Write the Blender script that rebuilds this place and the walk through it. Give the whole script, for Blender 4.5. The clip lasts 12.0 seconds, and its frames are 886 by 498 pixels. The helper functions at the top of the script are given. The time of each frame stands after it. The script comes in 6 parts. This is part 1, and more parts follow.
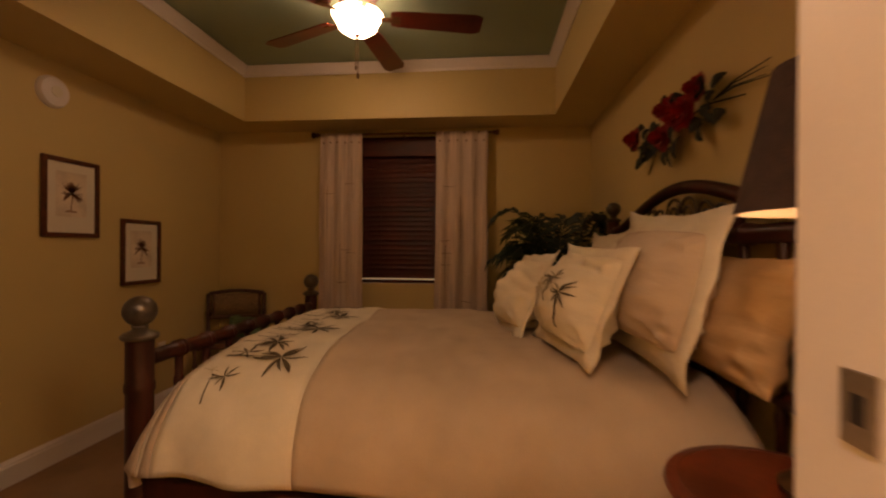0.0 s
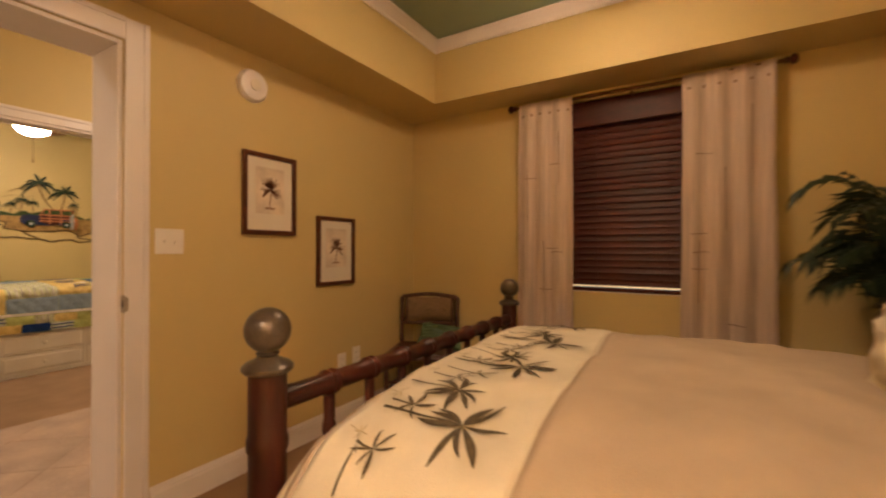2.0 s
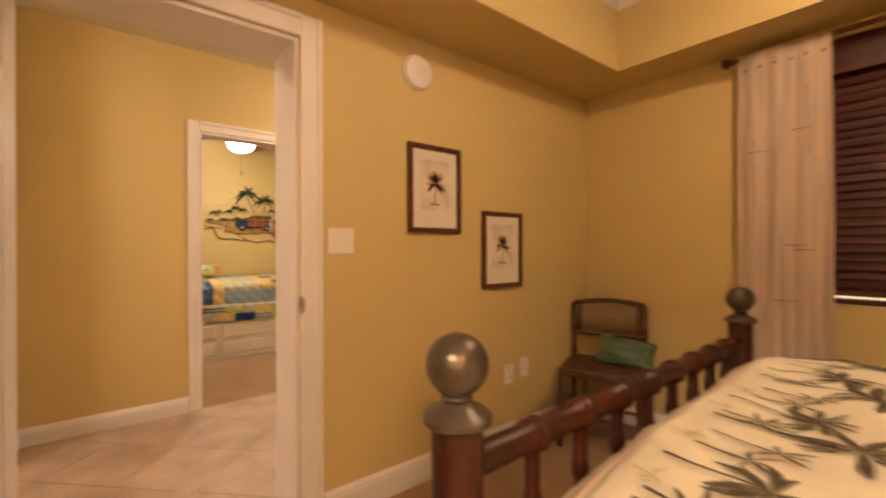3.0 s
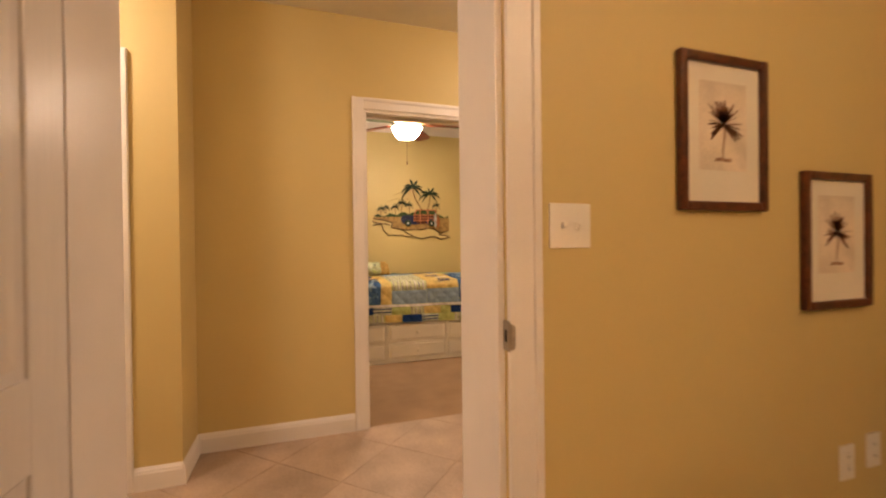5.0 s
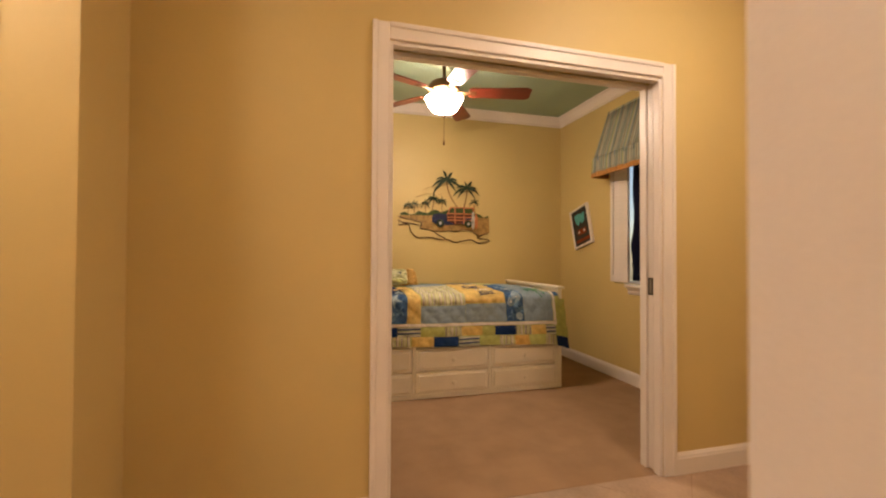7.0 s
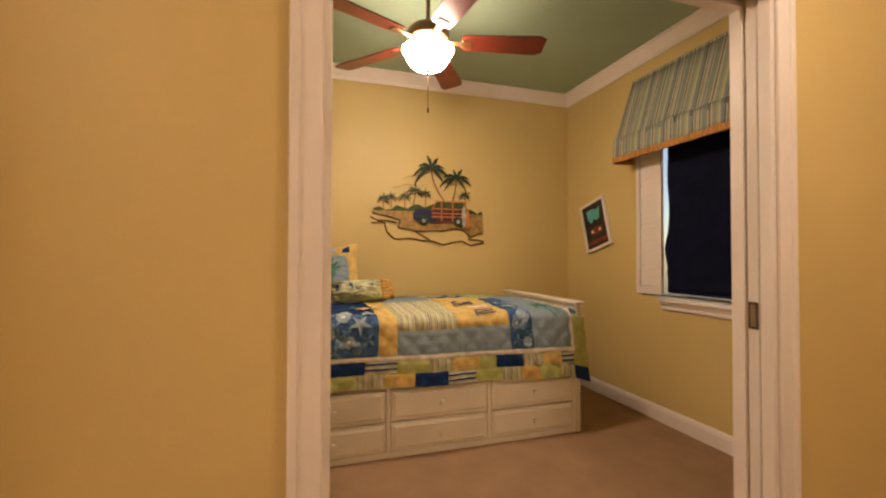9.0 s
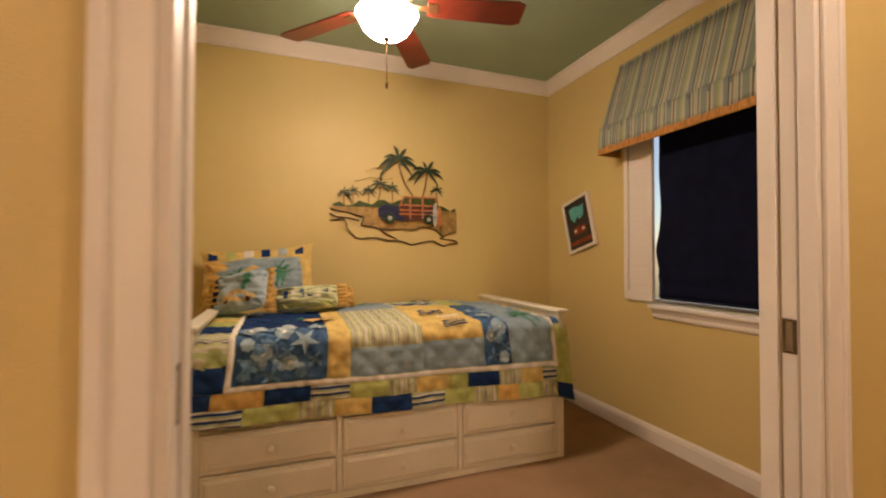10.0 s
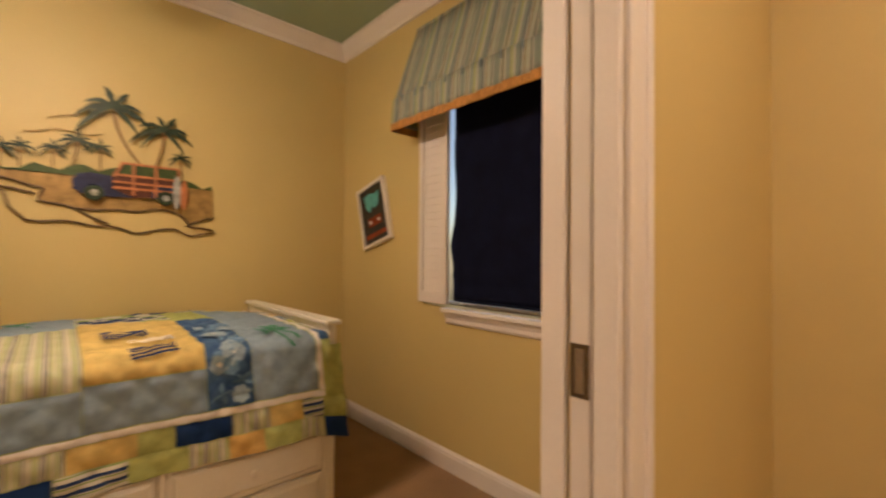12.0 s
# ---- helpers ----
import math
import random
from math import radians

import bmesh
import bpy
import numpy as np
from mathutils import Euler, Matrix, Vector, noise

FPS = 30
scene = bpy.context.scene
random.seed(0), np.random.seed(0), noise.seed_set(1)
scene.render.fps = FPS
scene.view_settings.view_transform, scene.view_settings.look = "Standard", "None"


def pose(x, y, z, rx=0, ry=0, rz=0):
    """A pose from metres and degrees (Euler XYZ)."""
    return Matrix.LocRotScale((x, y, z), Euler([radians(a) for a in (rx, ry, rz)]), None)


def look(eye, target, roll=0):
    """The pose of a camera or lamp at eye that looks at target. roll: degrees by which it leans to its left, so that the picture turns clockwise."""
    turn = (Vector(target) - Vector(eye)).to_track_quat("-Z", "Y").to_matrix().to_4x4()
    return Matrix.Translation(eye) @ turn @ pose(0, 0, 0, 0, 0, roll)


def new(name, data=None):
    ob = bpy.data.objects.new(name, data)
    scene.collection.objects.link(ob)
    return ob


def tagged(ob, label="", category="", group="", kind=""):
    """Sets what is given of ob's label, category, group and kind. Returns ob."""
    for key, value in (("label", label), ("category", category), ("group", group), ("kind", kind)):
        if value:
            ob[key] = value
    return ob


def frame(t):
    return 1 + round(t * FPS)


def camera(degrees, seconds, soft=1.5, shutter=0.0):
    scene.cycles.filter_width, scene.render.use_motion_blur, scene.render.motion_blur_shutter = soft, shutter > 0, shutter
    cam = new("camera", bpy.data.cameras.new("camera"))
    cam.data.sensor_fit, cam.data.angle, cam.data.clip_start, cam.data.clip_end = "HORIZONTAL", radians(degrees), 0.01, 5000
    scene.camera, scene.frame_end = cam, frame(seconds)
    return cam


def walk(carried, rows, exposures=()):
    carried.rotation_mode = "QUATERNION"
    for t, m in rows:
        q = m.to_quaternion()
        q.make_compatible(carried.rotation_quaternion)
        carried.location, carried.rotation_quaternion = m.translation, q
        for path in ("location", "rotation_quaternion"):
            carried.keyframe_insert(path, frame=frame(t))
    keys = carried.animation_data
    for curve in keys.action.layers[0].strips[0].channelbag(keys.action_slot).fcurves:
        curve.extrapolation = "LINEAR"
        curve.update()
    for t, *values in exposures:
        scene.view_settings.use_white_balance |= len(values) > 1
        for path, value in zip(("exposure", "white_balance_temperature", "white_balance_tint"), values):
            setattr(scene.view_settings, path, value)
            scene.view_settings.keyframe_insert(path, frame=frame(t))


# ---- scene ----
cam = camera(92.4, 12.0, 2.1, 0.5)
PATH = [
    (0, (0.277, 0.076, 1.202), (0.083, 2.067, 1.197), 0.4),
    (0.5, (0.266, 0.308, 1.214), (-0.164, 2.261, 1.205), 0.4),
    (1, (0.208, 0.486, 1.196), (-0.439, 2.378, 1.192), 0.3),
    (1.5, (0.1, 0.66, 1.17), (-0.732, 2.479, 1.173), 0.2),
    (2, (-0.027, 0.777, 1.165), (-1.07, 2.483, 1.171), 0.1),
    (2.5, (-0.185, 0.878, 1.182), (-1.471, 2.409, 1.176), -0.1),
    (3, (-0.354, 0.949, 1.169), (-1.91, 2.205, 1.166), -0.2),
    (3.5, (-0.552, 0.985, 1.154), (-2.265, 2.018, 1.156), -0.1),
    (3.7, (-0.62, 0.98, 1.172), (-2.365, 1.956, 1.152), -0.0),
    (5.5, (-1.397, 1.158, 1.149), (-3.313, 1.729, 1.155), -0.3),
    (6, (-1.633, 1.158, 1.145), (-3.554, 1.714, 1.152), 0.2),
    (6.5, (-1.885, 1.205, 1.126), (-3.81, 1.746, 1.145), 0.1),
    (7, (-2.086, 1.259, 1.109), (-4.014, 1.79, 1.142), 0.3),
    (9, (-2.904, 1.481, 1.152), (-4.81, 2.086, 1.186), 0.1),
    (9.5, (-3.082, 1.566, 1.157), (-4.98, 2.197, 1.193), 0.0),
    (10, (-3.221, 1.674, 1.16), (-5.097, 2.367, 1.197), 0.1),
    (10.5, (-3.326, 1.844, 1.168), (-5.165, 2.628, 1.204), 0.2),
    (11, (-3.406, 2.02, 1.16), (-5.205, 2.892, 1.195), -0.3),
    (11.5, (-3.524, 2.147, 1.142), (-5.215, 3.213, 1.176), 0.2),
    (12, (-3.581, 2.257, 1.143), (-5.055, 3.609, 1.178), 0.5),
]
STOPS = [(0.0, -1.74, 7700, 24), (0.5, -1.05, 7100, 18), (1.0, -0.7, 6850, 13), (1.5, -0.43, 6800, 12), (2.0, -0.25, 6650, 11), (2.5, 0.0, 6550, 10), (3.0, 0.22, 6500, 10), (5.5, 0.03, 6500, 10), (12.0, -0.08, 6500, 10)]
walk(cam, [(t, look(eye, target, roll)) for t, eye, target, roll in PATH], STOPS)

# ---- world and light ----
world = bpy.data.worlds.new("world")
scene.world = world
world.use_nodes = True
sky = world.node_tree.nodes.new("ShaderNodeTexSky")
sky.sky_type, sky.sun_disc, sky.sun_elevation, sky.sun_rotation = "NISHITA", False, radians(30), radians(0)
world.node_tree.links.new(sky.outputs["Color"], world.node_tree.nodes["Background"].inputs["Color"])
world.node_tree.nodes["Background"].inputs["Strength"].default_value = 0.15
LAMP = (1.0, 0.665, 0.41)
LAMP_COOL = (1.0, 0.76, 0.58)
LAMP_KID = (1.0, 0.735, 0.54)
# the last strength drives an added, unseen fill for the west wall
BOWL_1, BOWL_2, HALL_GLOW, BEDSIDE, VESTIBULE, WEST_FILL = 82.0, 126.0, 110.0, 6.0, 215.0, 285.0


# ---- materials ----
def mat(name, base, rough=0.6, metal=0.0, vary=0.08, scale=6.0, fine=120.0, bump=0.05, stretch=(1, 1, 1), second=None, spec=0.5, emit=0.0, rand=0.0, glow=LAMP, space="Object"):
    m = bpy.data.materials.new(name)
    m.use_nodes = True
    t = m.node_tree
    b = t.nodes["Principled BSDF"]
    b.inputs["Roughness"].default_value, b.inputs["Metallic"].default_value = rough, metal
    b.inputs["Specular IOR Level"].default_value = spec
    co = t.nodes.new("ShaderNodeTexCoord")
    mp = t.nodes.new("ShaderNodeMapping")
    mp.inputs["Scale"].default_value = stretch
    t.links.new(co.outputs[space], mp.inputs["Vector"])
    big, small = t.nodes.new("ShaderNodeTexNoise"), t.nodes.new("ShaderNodeTexNoise")
    big.inputs["Scale"].default_value, small.inputs["Scale"].default_value = scale, fine
    big.inputs["Detail"].default_value = 6
    for n in (big, small):
        t.links.new(mp.outputs["Vector"], n.inputs["Vector"])
    mix = t.nodes.new("ShaderNodeMix")
    mix.data_type = "RGBA"
    dark = second or [c * (1 - 2 * vary) for c in base]
    lite = base if second else [min(1, c * (1 + 2 * vary)) for c in base]
    mix.inputs["A"].default_value, mix.inputs["B"].default_value = (*dark, 1), (*lite, 1)
    add = t.nodes.new("ShaderNodeMath")
    add.operation = "MULTIPLY_ADD"
    t.links.new(small.outputs["Fac"], add.inputs[0])
    add.inputs[1].default_value = 0.35
    t.links.new(big.outputs["Fac"], add.inputs[2])
    ramp = t.nodes.new("ShaderNodeMapRange")
    ramp.inputs["From Min"].default_value, ramp.inputs["From Max"].default_value = 0.4, 0.95
    t.links.new(add.outputs[0], ramp.inputs["Value"])
    t.links.new(ramp.outputs["Result"], mix.inputs["Factor"])
    colour = mix.outputs["Result"]
    if rand:
        info, hsv, span = t.nodes.new("ShaderNodeObjectInfo"), t.nodes.new("ShaderNodeHueSaturation"), t.nodes.new("ShaderNodeMapRange")
        span.inputs["To Min"].default_value, span.inputs["To Max"].default_value = 1 - rand, 1 + rand
        t.links.new(info.outputs["Random"], span.inputs["Value"])
        t.links.new(span.outputs["Result"], hsv.inputs["Value"])
        t.links.new(colour, hsv.inputs["Color"])
        colour = hsv.outputs["Color"]
    t.links.new(colour, b.inputs["Base Color"])
    if bump:
        bp = t.nodes.new("ShaderNodeBump")
        bp.inputs["Strength"].default_value, bp.inputs["Distance"].default_value = min(1, bump * 4), 0.004
        t.links.new(small.outputs["Fac"], bp.inputs["Height"])
        t.links.new(bp.outputs["Normal"], b.inputs["Normal"])
    if emit:
        b.inputs["Emission Color"].default_value, b.inputs["Emission Strength"].default_value = (*glow, 1), emit
    return m


PAINT = mat("wall_paint", (0.60, 0.468, 0.207), 0.55, vary=0.03, scale=1.2, fine=260, bump=0.05)
KID_PAINT = mat("kid_wall_paint", (0.60, 0.475, 0.205), 0.5, vary=0.03, scale=1.2, fine=260, bump=0.05)
GREEN = mat("green_ceiling_paint", (0.305, 0.405, 0.30), 0.6, vary=0.05, scale=2, fine=200, bump=0.06)
WHITE = mat("white_trim_paint", (0.765, 0.72, 0.70), 0.38, vary=0.03, scale=3, fine=180, bump=0.02)
DOORW = mat("white_door_paint", (0.73, 0.69, 0.67), 0.33, vary=0.03, scale=2, fine=90, bump=0.04, stretch=(1, 1, 0.1))
CEIL = mat("white_ceiling_paint", (0.72, 0.68, 0.6), 0.8, vary=0.04, scale=3, fine=90, bump=0.2)
CARPET = mat("beige_carpet", (0.35, 0.225, 0.133), 0.97, vary=0.07, scale=5, fine=420, bump=0.6, spec=0.1)
TILE = mat("beige_floor_tile", (0.385, 0.275, 0.2), 0.5, vary=0.14, scale=4, fine=60, bump=0.03, rand=0.07)
GROUT = mat("tile_grout", (0.36, 0.255, 0.185), 0.9, vary=0.1, bump=0.2)
WOOD = mat("dark_mahogany", (0.062, 0.011, 0.005), 0.38, vary=0.3, scale=9, fine=70, bump=0.03, stretch=(1, 1, 0.2), second=(0.015, 0.005, 0.003), spec=0.35)
PEWTER = mat("aged_pewter", (0.075, 0.058, 0.04), 0.32, metal=0.4, vary=0.25, scale=18, fine=150, bump=0.05)
IRON = mat("wrought_iron", (0.10, 0.075, 0.05), 0.5, metal=0.8, vary=0.2, bump=0.1)
NICKEL = mat("satin_nickel", (0.55, 0.50, 0.44), 0.25, metal=1.0, vary=0.08, bump=0.0)
BLADE = mat("cherry_fan_blade", (0.17, 0.028, 0.014), 0.3, vary=0.25, scale=7, fine=60, bump=0.02, second=(0.08, 0.012, 0.007))
BRONZE = mat("fan_bronze", (0.16, 0.085, 0.04), 0.35, metal=0.8, vary=0.2, bump=0.02)
GLOW_1 = mat("lit_frosted_bowl", (0.9, 0.85, 0.75), 0.4, emit=BOWL_1, bump=0)
GLOW_2 = mat("lit_frosted_bowl_kid", (0.9, 0.85, 0.75), 0.4, emit=BOWL_2, glow=LAMP_KID, bump=0)
GLOW_V = mat("lit_vestibule_dome", (0.9, 0.85, 0.75), 0.4, emit=VESTIBULE, glow=LAMP_COOL, bump=0)
GLOW_FILL = mat("added_fill_globe", (0.9, 0.85, 0.75), 0.4, emit=WEST_FILL, bump=0)
GLOW_H2 = mat("lit_hall_dome_dim", (0.9, 0.85, 0.75), 0.4, emit=HALL_GLOW * 0.72, glow=LAMP_COOL, bump=0)
GLOW_H = mat("lit_hall_dome", (0.9, 0.85, 0.75), 0.4, emit=HALL_GLOW, glow=LAMP_COOL, bump=0)
TAN = mat("tan_duvet_cotton", (0.46, 0.36, 0.255), 0.8, vary=0.06, scale=5, fine=350, bump=0.15, spec=0.2)
CREAM = mat("cream_duvet_linen", (0.66, 0.59, 0.445), 0.85, vary=0.06, scale=6, fine=350, bump=0.2, spec=0.2)
QWHITE = mat("white_enamel_wood", (0.74, 0.70, 0.60), 0.35, vary=0.04, scale=4, fine=90, bump=0.02)


# ---- mesh helpers ----
def box(bm, lo, hi, bevel=0.0, segs=2, m=None):
    made = bmesh.ops.create_cube(bm, size=1.0)["verts"]
    lo, hi = Vector(lo), Vector(hi)
    for v in made:
        v.co = Vector([lo[i] + (v.co[i] + 0.5) * (hi[i] - lo[i]) for i in range(3)])
    if bevel:
        edges = list({e for v in made for e in v.link_edges})
        r = bmesh.ops.bevel(bm, geom=edges, offset=bevel, segments=segs, affect="EDGES", profile=0.5)
        made = list({v for f in r["faces"] for v in f.verts} | {v for v in made if v.is_valid})
    if m is not None:
        bmesh.ops.transform(bm, matrix=m, verts=made)
    return made


def lathe(bm, profile, centre=(0, 0, 0), n=28, m=None, cap=True):
    """Turn a profile of (radius, height) about z."""
    rings, made = [], []
    for r, z in profile:
        ring = [bm.verts.new((centre[0] + r * math.cos(a), centre[1] + r * math.sin(a), centre[2] + z)) for a in (2 * math.pi * k / n for k in range(n))] if r > 1e-5 else [bm.verts.new((centre[0], centre[1], centre[2] + z))]
        rings.append(ring)
        made += ring
    for a, b in zip(rings, rings[1:]):
        for k in range(n):
            quad = [a[k % len(a)], a[(k + 1) % len(a)], b[(k + 1) % len(b)], b[k % len(b)]]
            seen = []
            for v in quad:
                if v not in seen:
                    seen.append(v)
            if len(seen) > 2:
                bm.faces.new(seen)
    for ring in (rings[0], rings[-1]):
        if cap and len(ring) > 2:
            bm.faces.new(ring)
    if m is not None:
        bmesh.ops.transform(bm, matrix=m, verts=made)
    return made


def tube(bm, pts, r, n=10, r1=None):
    """A tube along points, tapering from r to r1."""
    pts = [Vector(p) for p in pts]
    rings = []
    for i, p in enumerate(pts):
        d = (pts[min(i + 1, len(pts) - 1)] - pts[max(i - 1, 0)]).normalized()
        side = d.cross(Vector((0, 0, 1)) if abs(d.z) < 0.9 else Vector((1, 0, 0))).normalized()
        up = side.cross(d)
        rad = r if r1 is None else r + (r1 - r) * i / max(1, len(pts) - 1)
        rings.append([bm.verts.new(p + rad * (math.cos(a) * side + math.sin(a) * up)) for a in (2 * math.pi * k / n for k in range(n))])
    for a, b in zip(rings, rings[1:]):
        for k in range(n):
            bm.faces.new((a[k], a[(k + 1) % n], b[(k + 1) % n], b[k]))
    bm.faces.new(rings[0])
    bm.faces.new(rings[-1])


def part(name, bm, material, parent=None, label="", smooth=False):
    bmesh.ops.recalc_face_normals(bm, faces=bm.faces)
    me = bpy.data.meshes.new(name)
    bm.to_mesh(me)
    bm.free()
    if smooth:
        for p in me.polygons:
            p.use_smooth = True
        if smooth != "all":
            me.set_sharp_from_angle(angle=radians(40))
    me.materials.append(material)
    ob = new(name, me)
    if parent is not None:
        ob.parent = parent
    if label:
        ob["label"] = label
    return ob


def boxpart(name, lo, hi, material, parent=None, bevel=0.0, label="", m=None):
    bm = bmesh.new()
    box(bm, lo, hi, bevel, m=m)
    return part(name, bm, material, parent, label)


def thing(name, label, category, at=(0, 0, 0), group="", rz=0.0):
    ob = new(name)
    ob.empty_display_size = 0.1
    ob.location, ob.rotation_euler = at, (0, 0, radians(rz))
    return tagged(ob, label, category, group)


def structure(ob, label, category):
    return tagged(ob, label, category, kind="structure")


def wall(name, axis, a, b, u0, u1, z0, z1, holes, material, label):
    """A wall between a and b across the axis, from u0 to u1 along it, with holes (u0, u1, z0, z1) through it."""
    us = sorted({u0, u1, *(h[0] for h in holes), *(h[1] for h in holes)})
    zs = sorted({z0, z1, *(h[2] for h in holes), *(h[3] for h in holes)})
    solid = lambda i, j: 0 <= i < len(us) - 1 and 0 <= j < len(zs) - 1 and not any(h[0] <= (us[i] + us[i + 1]) / 2 <= h[1] and h[2] <= (zs[j] + zs[j + 1]) / 2 <= h[3] for h in holes)
    bm = bmesh.new()
    at = lambda d, u, z: bm.verts.new((d, u, z) if axis == "x" else (u, d, z))
    for i in range(len(us) - 1):
        for j in range(len(zs) - 1):
            if not solid(i, j):
                continue
            p, q, r, s = us[i], us[i + 1], zs[j], zs[j + 1]
            for d in (a, b):
                bm.faces.new((at(d, p, r), at(d, q, r), at(d, q, s), at(d, p, s)))
            for di, dj, e, f in ((-1, 0, (p, r), (p, s)), (1, 0, (q, r), (q, s)), (0, -1, (p, r), (q, r)), (0, 1, (p, s), (q, s))):
                if not solid(i + di, j + dj):
                    bm.faces.new((at(a, *e), at(b, *e), at(b, *f), at(a, *f)))
    bmesh.ops.remove_doubles(bm, verts=bm.verts, dist=1e-5)
    return structure(part(name, bm, material), label, "wall")


# ---- the shell ----
TOP = 2.75
XW, XW2, XH, XK, XKW = -2.08, -2.34, -3.88, -4.02, -6.40
YN, XE, YKN, YKS, YS = 3.662, 1.14, 3.838, 0.575, 0.60
SOFFIT, TRAY = 2.212, (-1.657, 0.80, 1.56, 3.335)
A0, A1, B0, B1 = 0.715, 1.59, 1.512, 2.915
wall("wall_west", "x", XW2, XW, -1.6, 4.0, 0, TOP, [(A0, A1, 0, 2.04)], PAINT, "golden beige painted bedroom wall with an open doorway")
wall("wall_north", "y", YN, YN + 0.16, XW, XE + 0.12, 0, TOP, [(-0.95, 0.12, 0.9, 2.155)], PAINT, "golden beige painted wall with a window")
wall("wall_east", "x", XE, XE + 0.12, -0.9, YN, 0, TOP, [], PAINT, "golden beige painted wall behind the bed head")
wall("wall_south", "y", YS - 0.12, YS, XW, XE, 0, TOP, [(-0.55, 0.65, 0, 2.04)], PAINT, "golden beige painted wall with a doorway")
wall("wall_vestibule_west", "x", -0.9, -0.78, -0.9, YS - 0.12, 0, TOP, [], PAINT, "golden beige painted wall")
wall("wall_vestibule_south", "y", -1.02, -0.9, -0.9, XE + 0.12, 0, TOP, [], PAINT, "golden beige painted wall")
wall("wall_hall_west", "x", XK, XH, 0.56, 4.0, 0, TOP, [(B0, B1, 0, 2.04)], PAINT, "golden beige painted hall wall with a wide doorway")
wall("wall_hall_closet", "x", XK, -3.557, -1.6, 0.56, 0, TOP, [(-0.43, 0.285, 0, 2.04)], PAINT, "golden beige painted hall wall with a closet door")
wall("wall_hall_north", "y", 4.0, 4.12, XK, XW, 0, TOP, [], PAINT, "golden beige painted hall end wall")
wall("wall_hall_south", "y", -1.72, -1.6, XK, XW, 0, TOP, [], PAINT, "golden beige painted hall end wall")
wall("wall_kid_west", "x", XKW - 0.12, XKW, YKS - 0.12, YKN + 0.16, 0, TOP, [], KID_PAINT, "pale golden painted wall with a metal beach mural")
wall("wall_kid_north", "y", YKN, YKN + 0.16, XKW, XK, 0, TOP, [(-5.46, -4.32, 0.87, 2.2)], KID_PAINT, "pale golden painted wall with a shaded window")
wall("wall_kid_south", "y", YKS - 0.12, YKS, XKW, XK, 0, TOP, [], KID_PAINT, "pale golden painted wall")
structure(boxpart("floor_bedroom", (XW, -1.02, -0.06), (XE + 0.12, YN + 0.1, 0), CARPET), "beige cut-pile carpet in the bedroom", "floor")
structure(boxpart("floor_kid_room", (XKW, YKS, -0.06), (XH - 0.03, YKN, 0), CARPET), "tan cut-pile carpet in the child's room", "floor")
hall_floor = structure(boxpart("floor_hall", (XH - 0.03, -1.6, -0.06), (XW, 4.0, -0.002), GROUT), "beige square tiles laid diagonally in the hall", "floor")
structure(boxpart("ceiling_hall", (XH, -1.6, 2.61), (XW2, 4.0, 2.70), CEIL), "white painted hall ceiling", "ceiling")
structure(boxpart("ceiling_vestibule", (-0.78, -0.9, 2.44), (XE, YS - 0.12, 2.5), CEIL), "white painted ceiling", "ceiling")
structure(boxpart("ceiling_kid_room", (XKW, YKS, 2.675), (XK, YKN, 2.745), GREEN), "sage green painted ceiling", "ceiling")
structure(boxpart("ceiling_tray", (TRAY[0] - 0.1, TRAY[2] - 0.1, 2.645), (TRAY[1] + 0.1, TRAY[3] + 0.1, 2.715), GREEN), "sage green painted tray ceiling", "ceiling")
bm = bmesh.new()
outer, inner = ((XW, YS), (XE, YS), (XE, YN), (XW, YN)), ((TRAY[0], TRAY[2]), (TRAY[1], TRAY[2]), (TRAY[1], TRAY[3]), (TRAY[0], TRAY[3]))
ob, it, ib, ot = ([bm.verts.new((*p, z)) for p in ring] for ring, z in ((outer, SOFFIT), (inner, 2.70), (inner, SOFFIT), (outer, 2.70)))
for a, b in ((ob, ib), (ib, it), (it, ot), (ot, ob)):
    for k in range(4):
        bm.faces.new((a[k], a[(k + 1) % 4], b[(k + 1) % 4], b[k]))
structure(part("ceiling_soffit", bm, PAINT), "golden beige lowered soffit round the tray ceiling", "ceiling")


# ---- trim ----
def run(name, pts, profile, material, label, category="trim"):
    """A moulding along the x or y axis: profile of (out, up) swept from the first point to the second; out is to the left of the way."""
    bm = bmesh.new()
    p, q = Vector(pts[0]), Vector(pts[1])
    d = (q - p).normalized()
    out = Vector((-d.y, d.x, 0))
    a = [bm.verts.new(p + out * o + Vector((0, 0, u))) for o, u in profile]
    b = [bm.verts.new(q + out * o + Vector((0, 0, u))) for o, u in profile]
    n = len(a)
    for k in range(n):
        bm.faces.new((a[k], a[(k + 1) % n], b[(k + 1) % n], b[k]))
    bm.faces.new(a)
    bm.faces.new(b)
    return structure(part(name, bm, material), label, category)


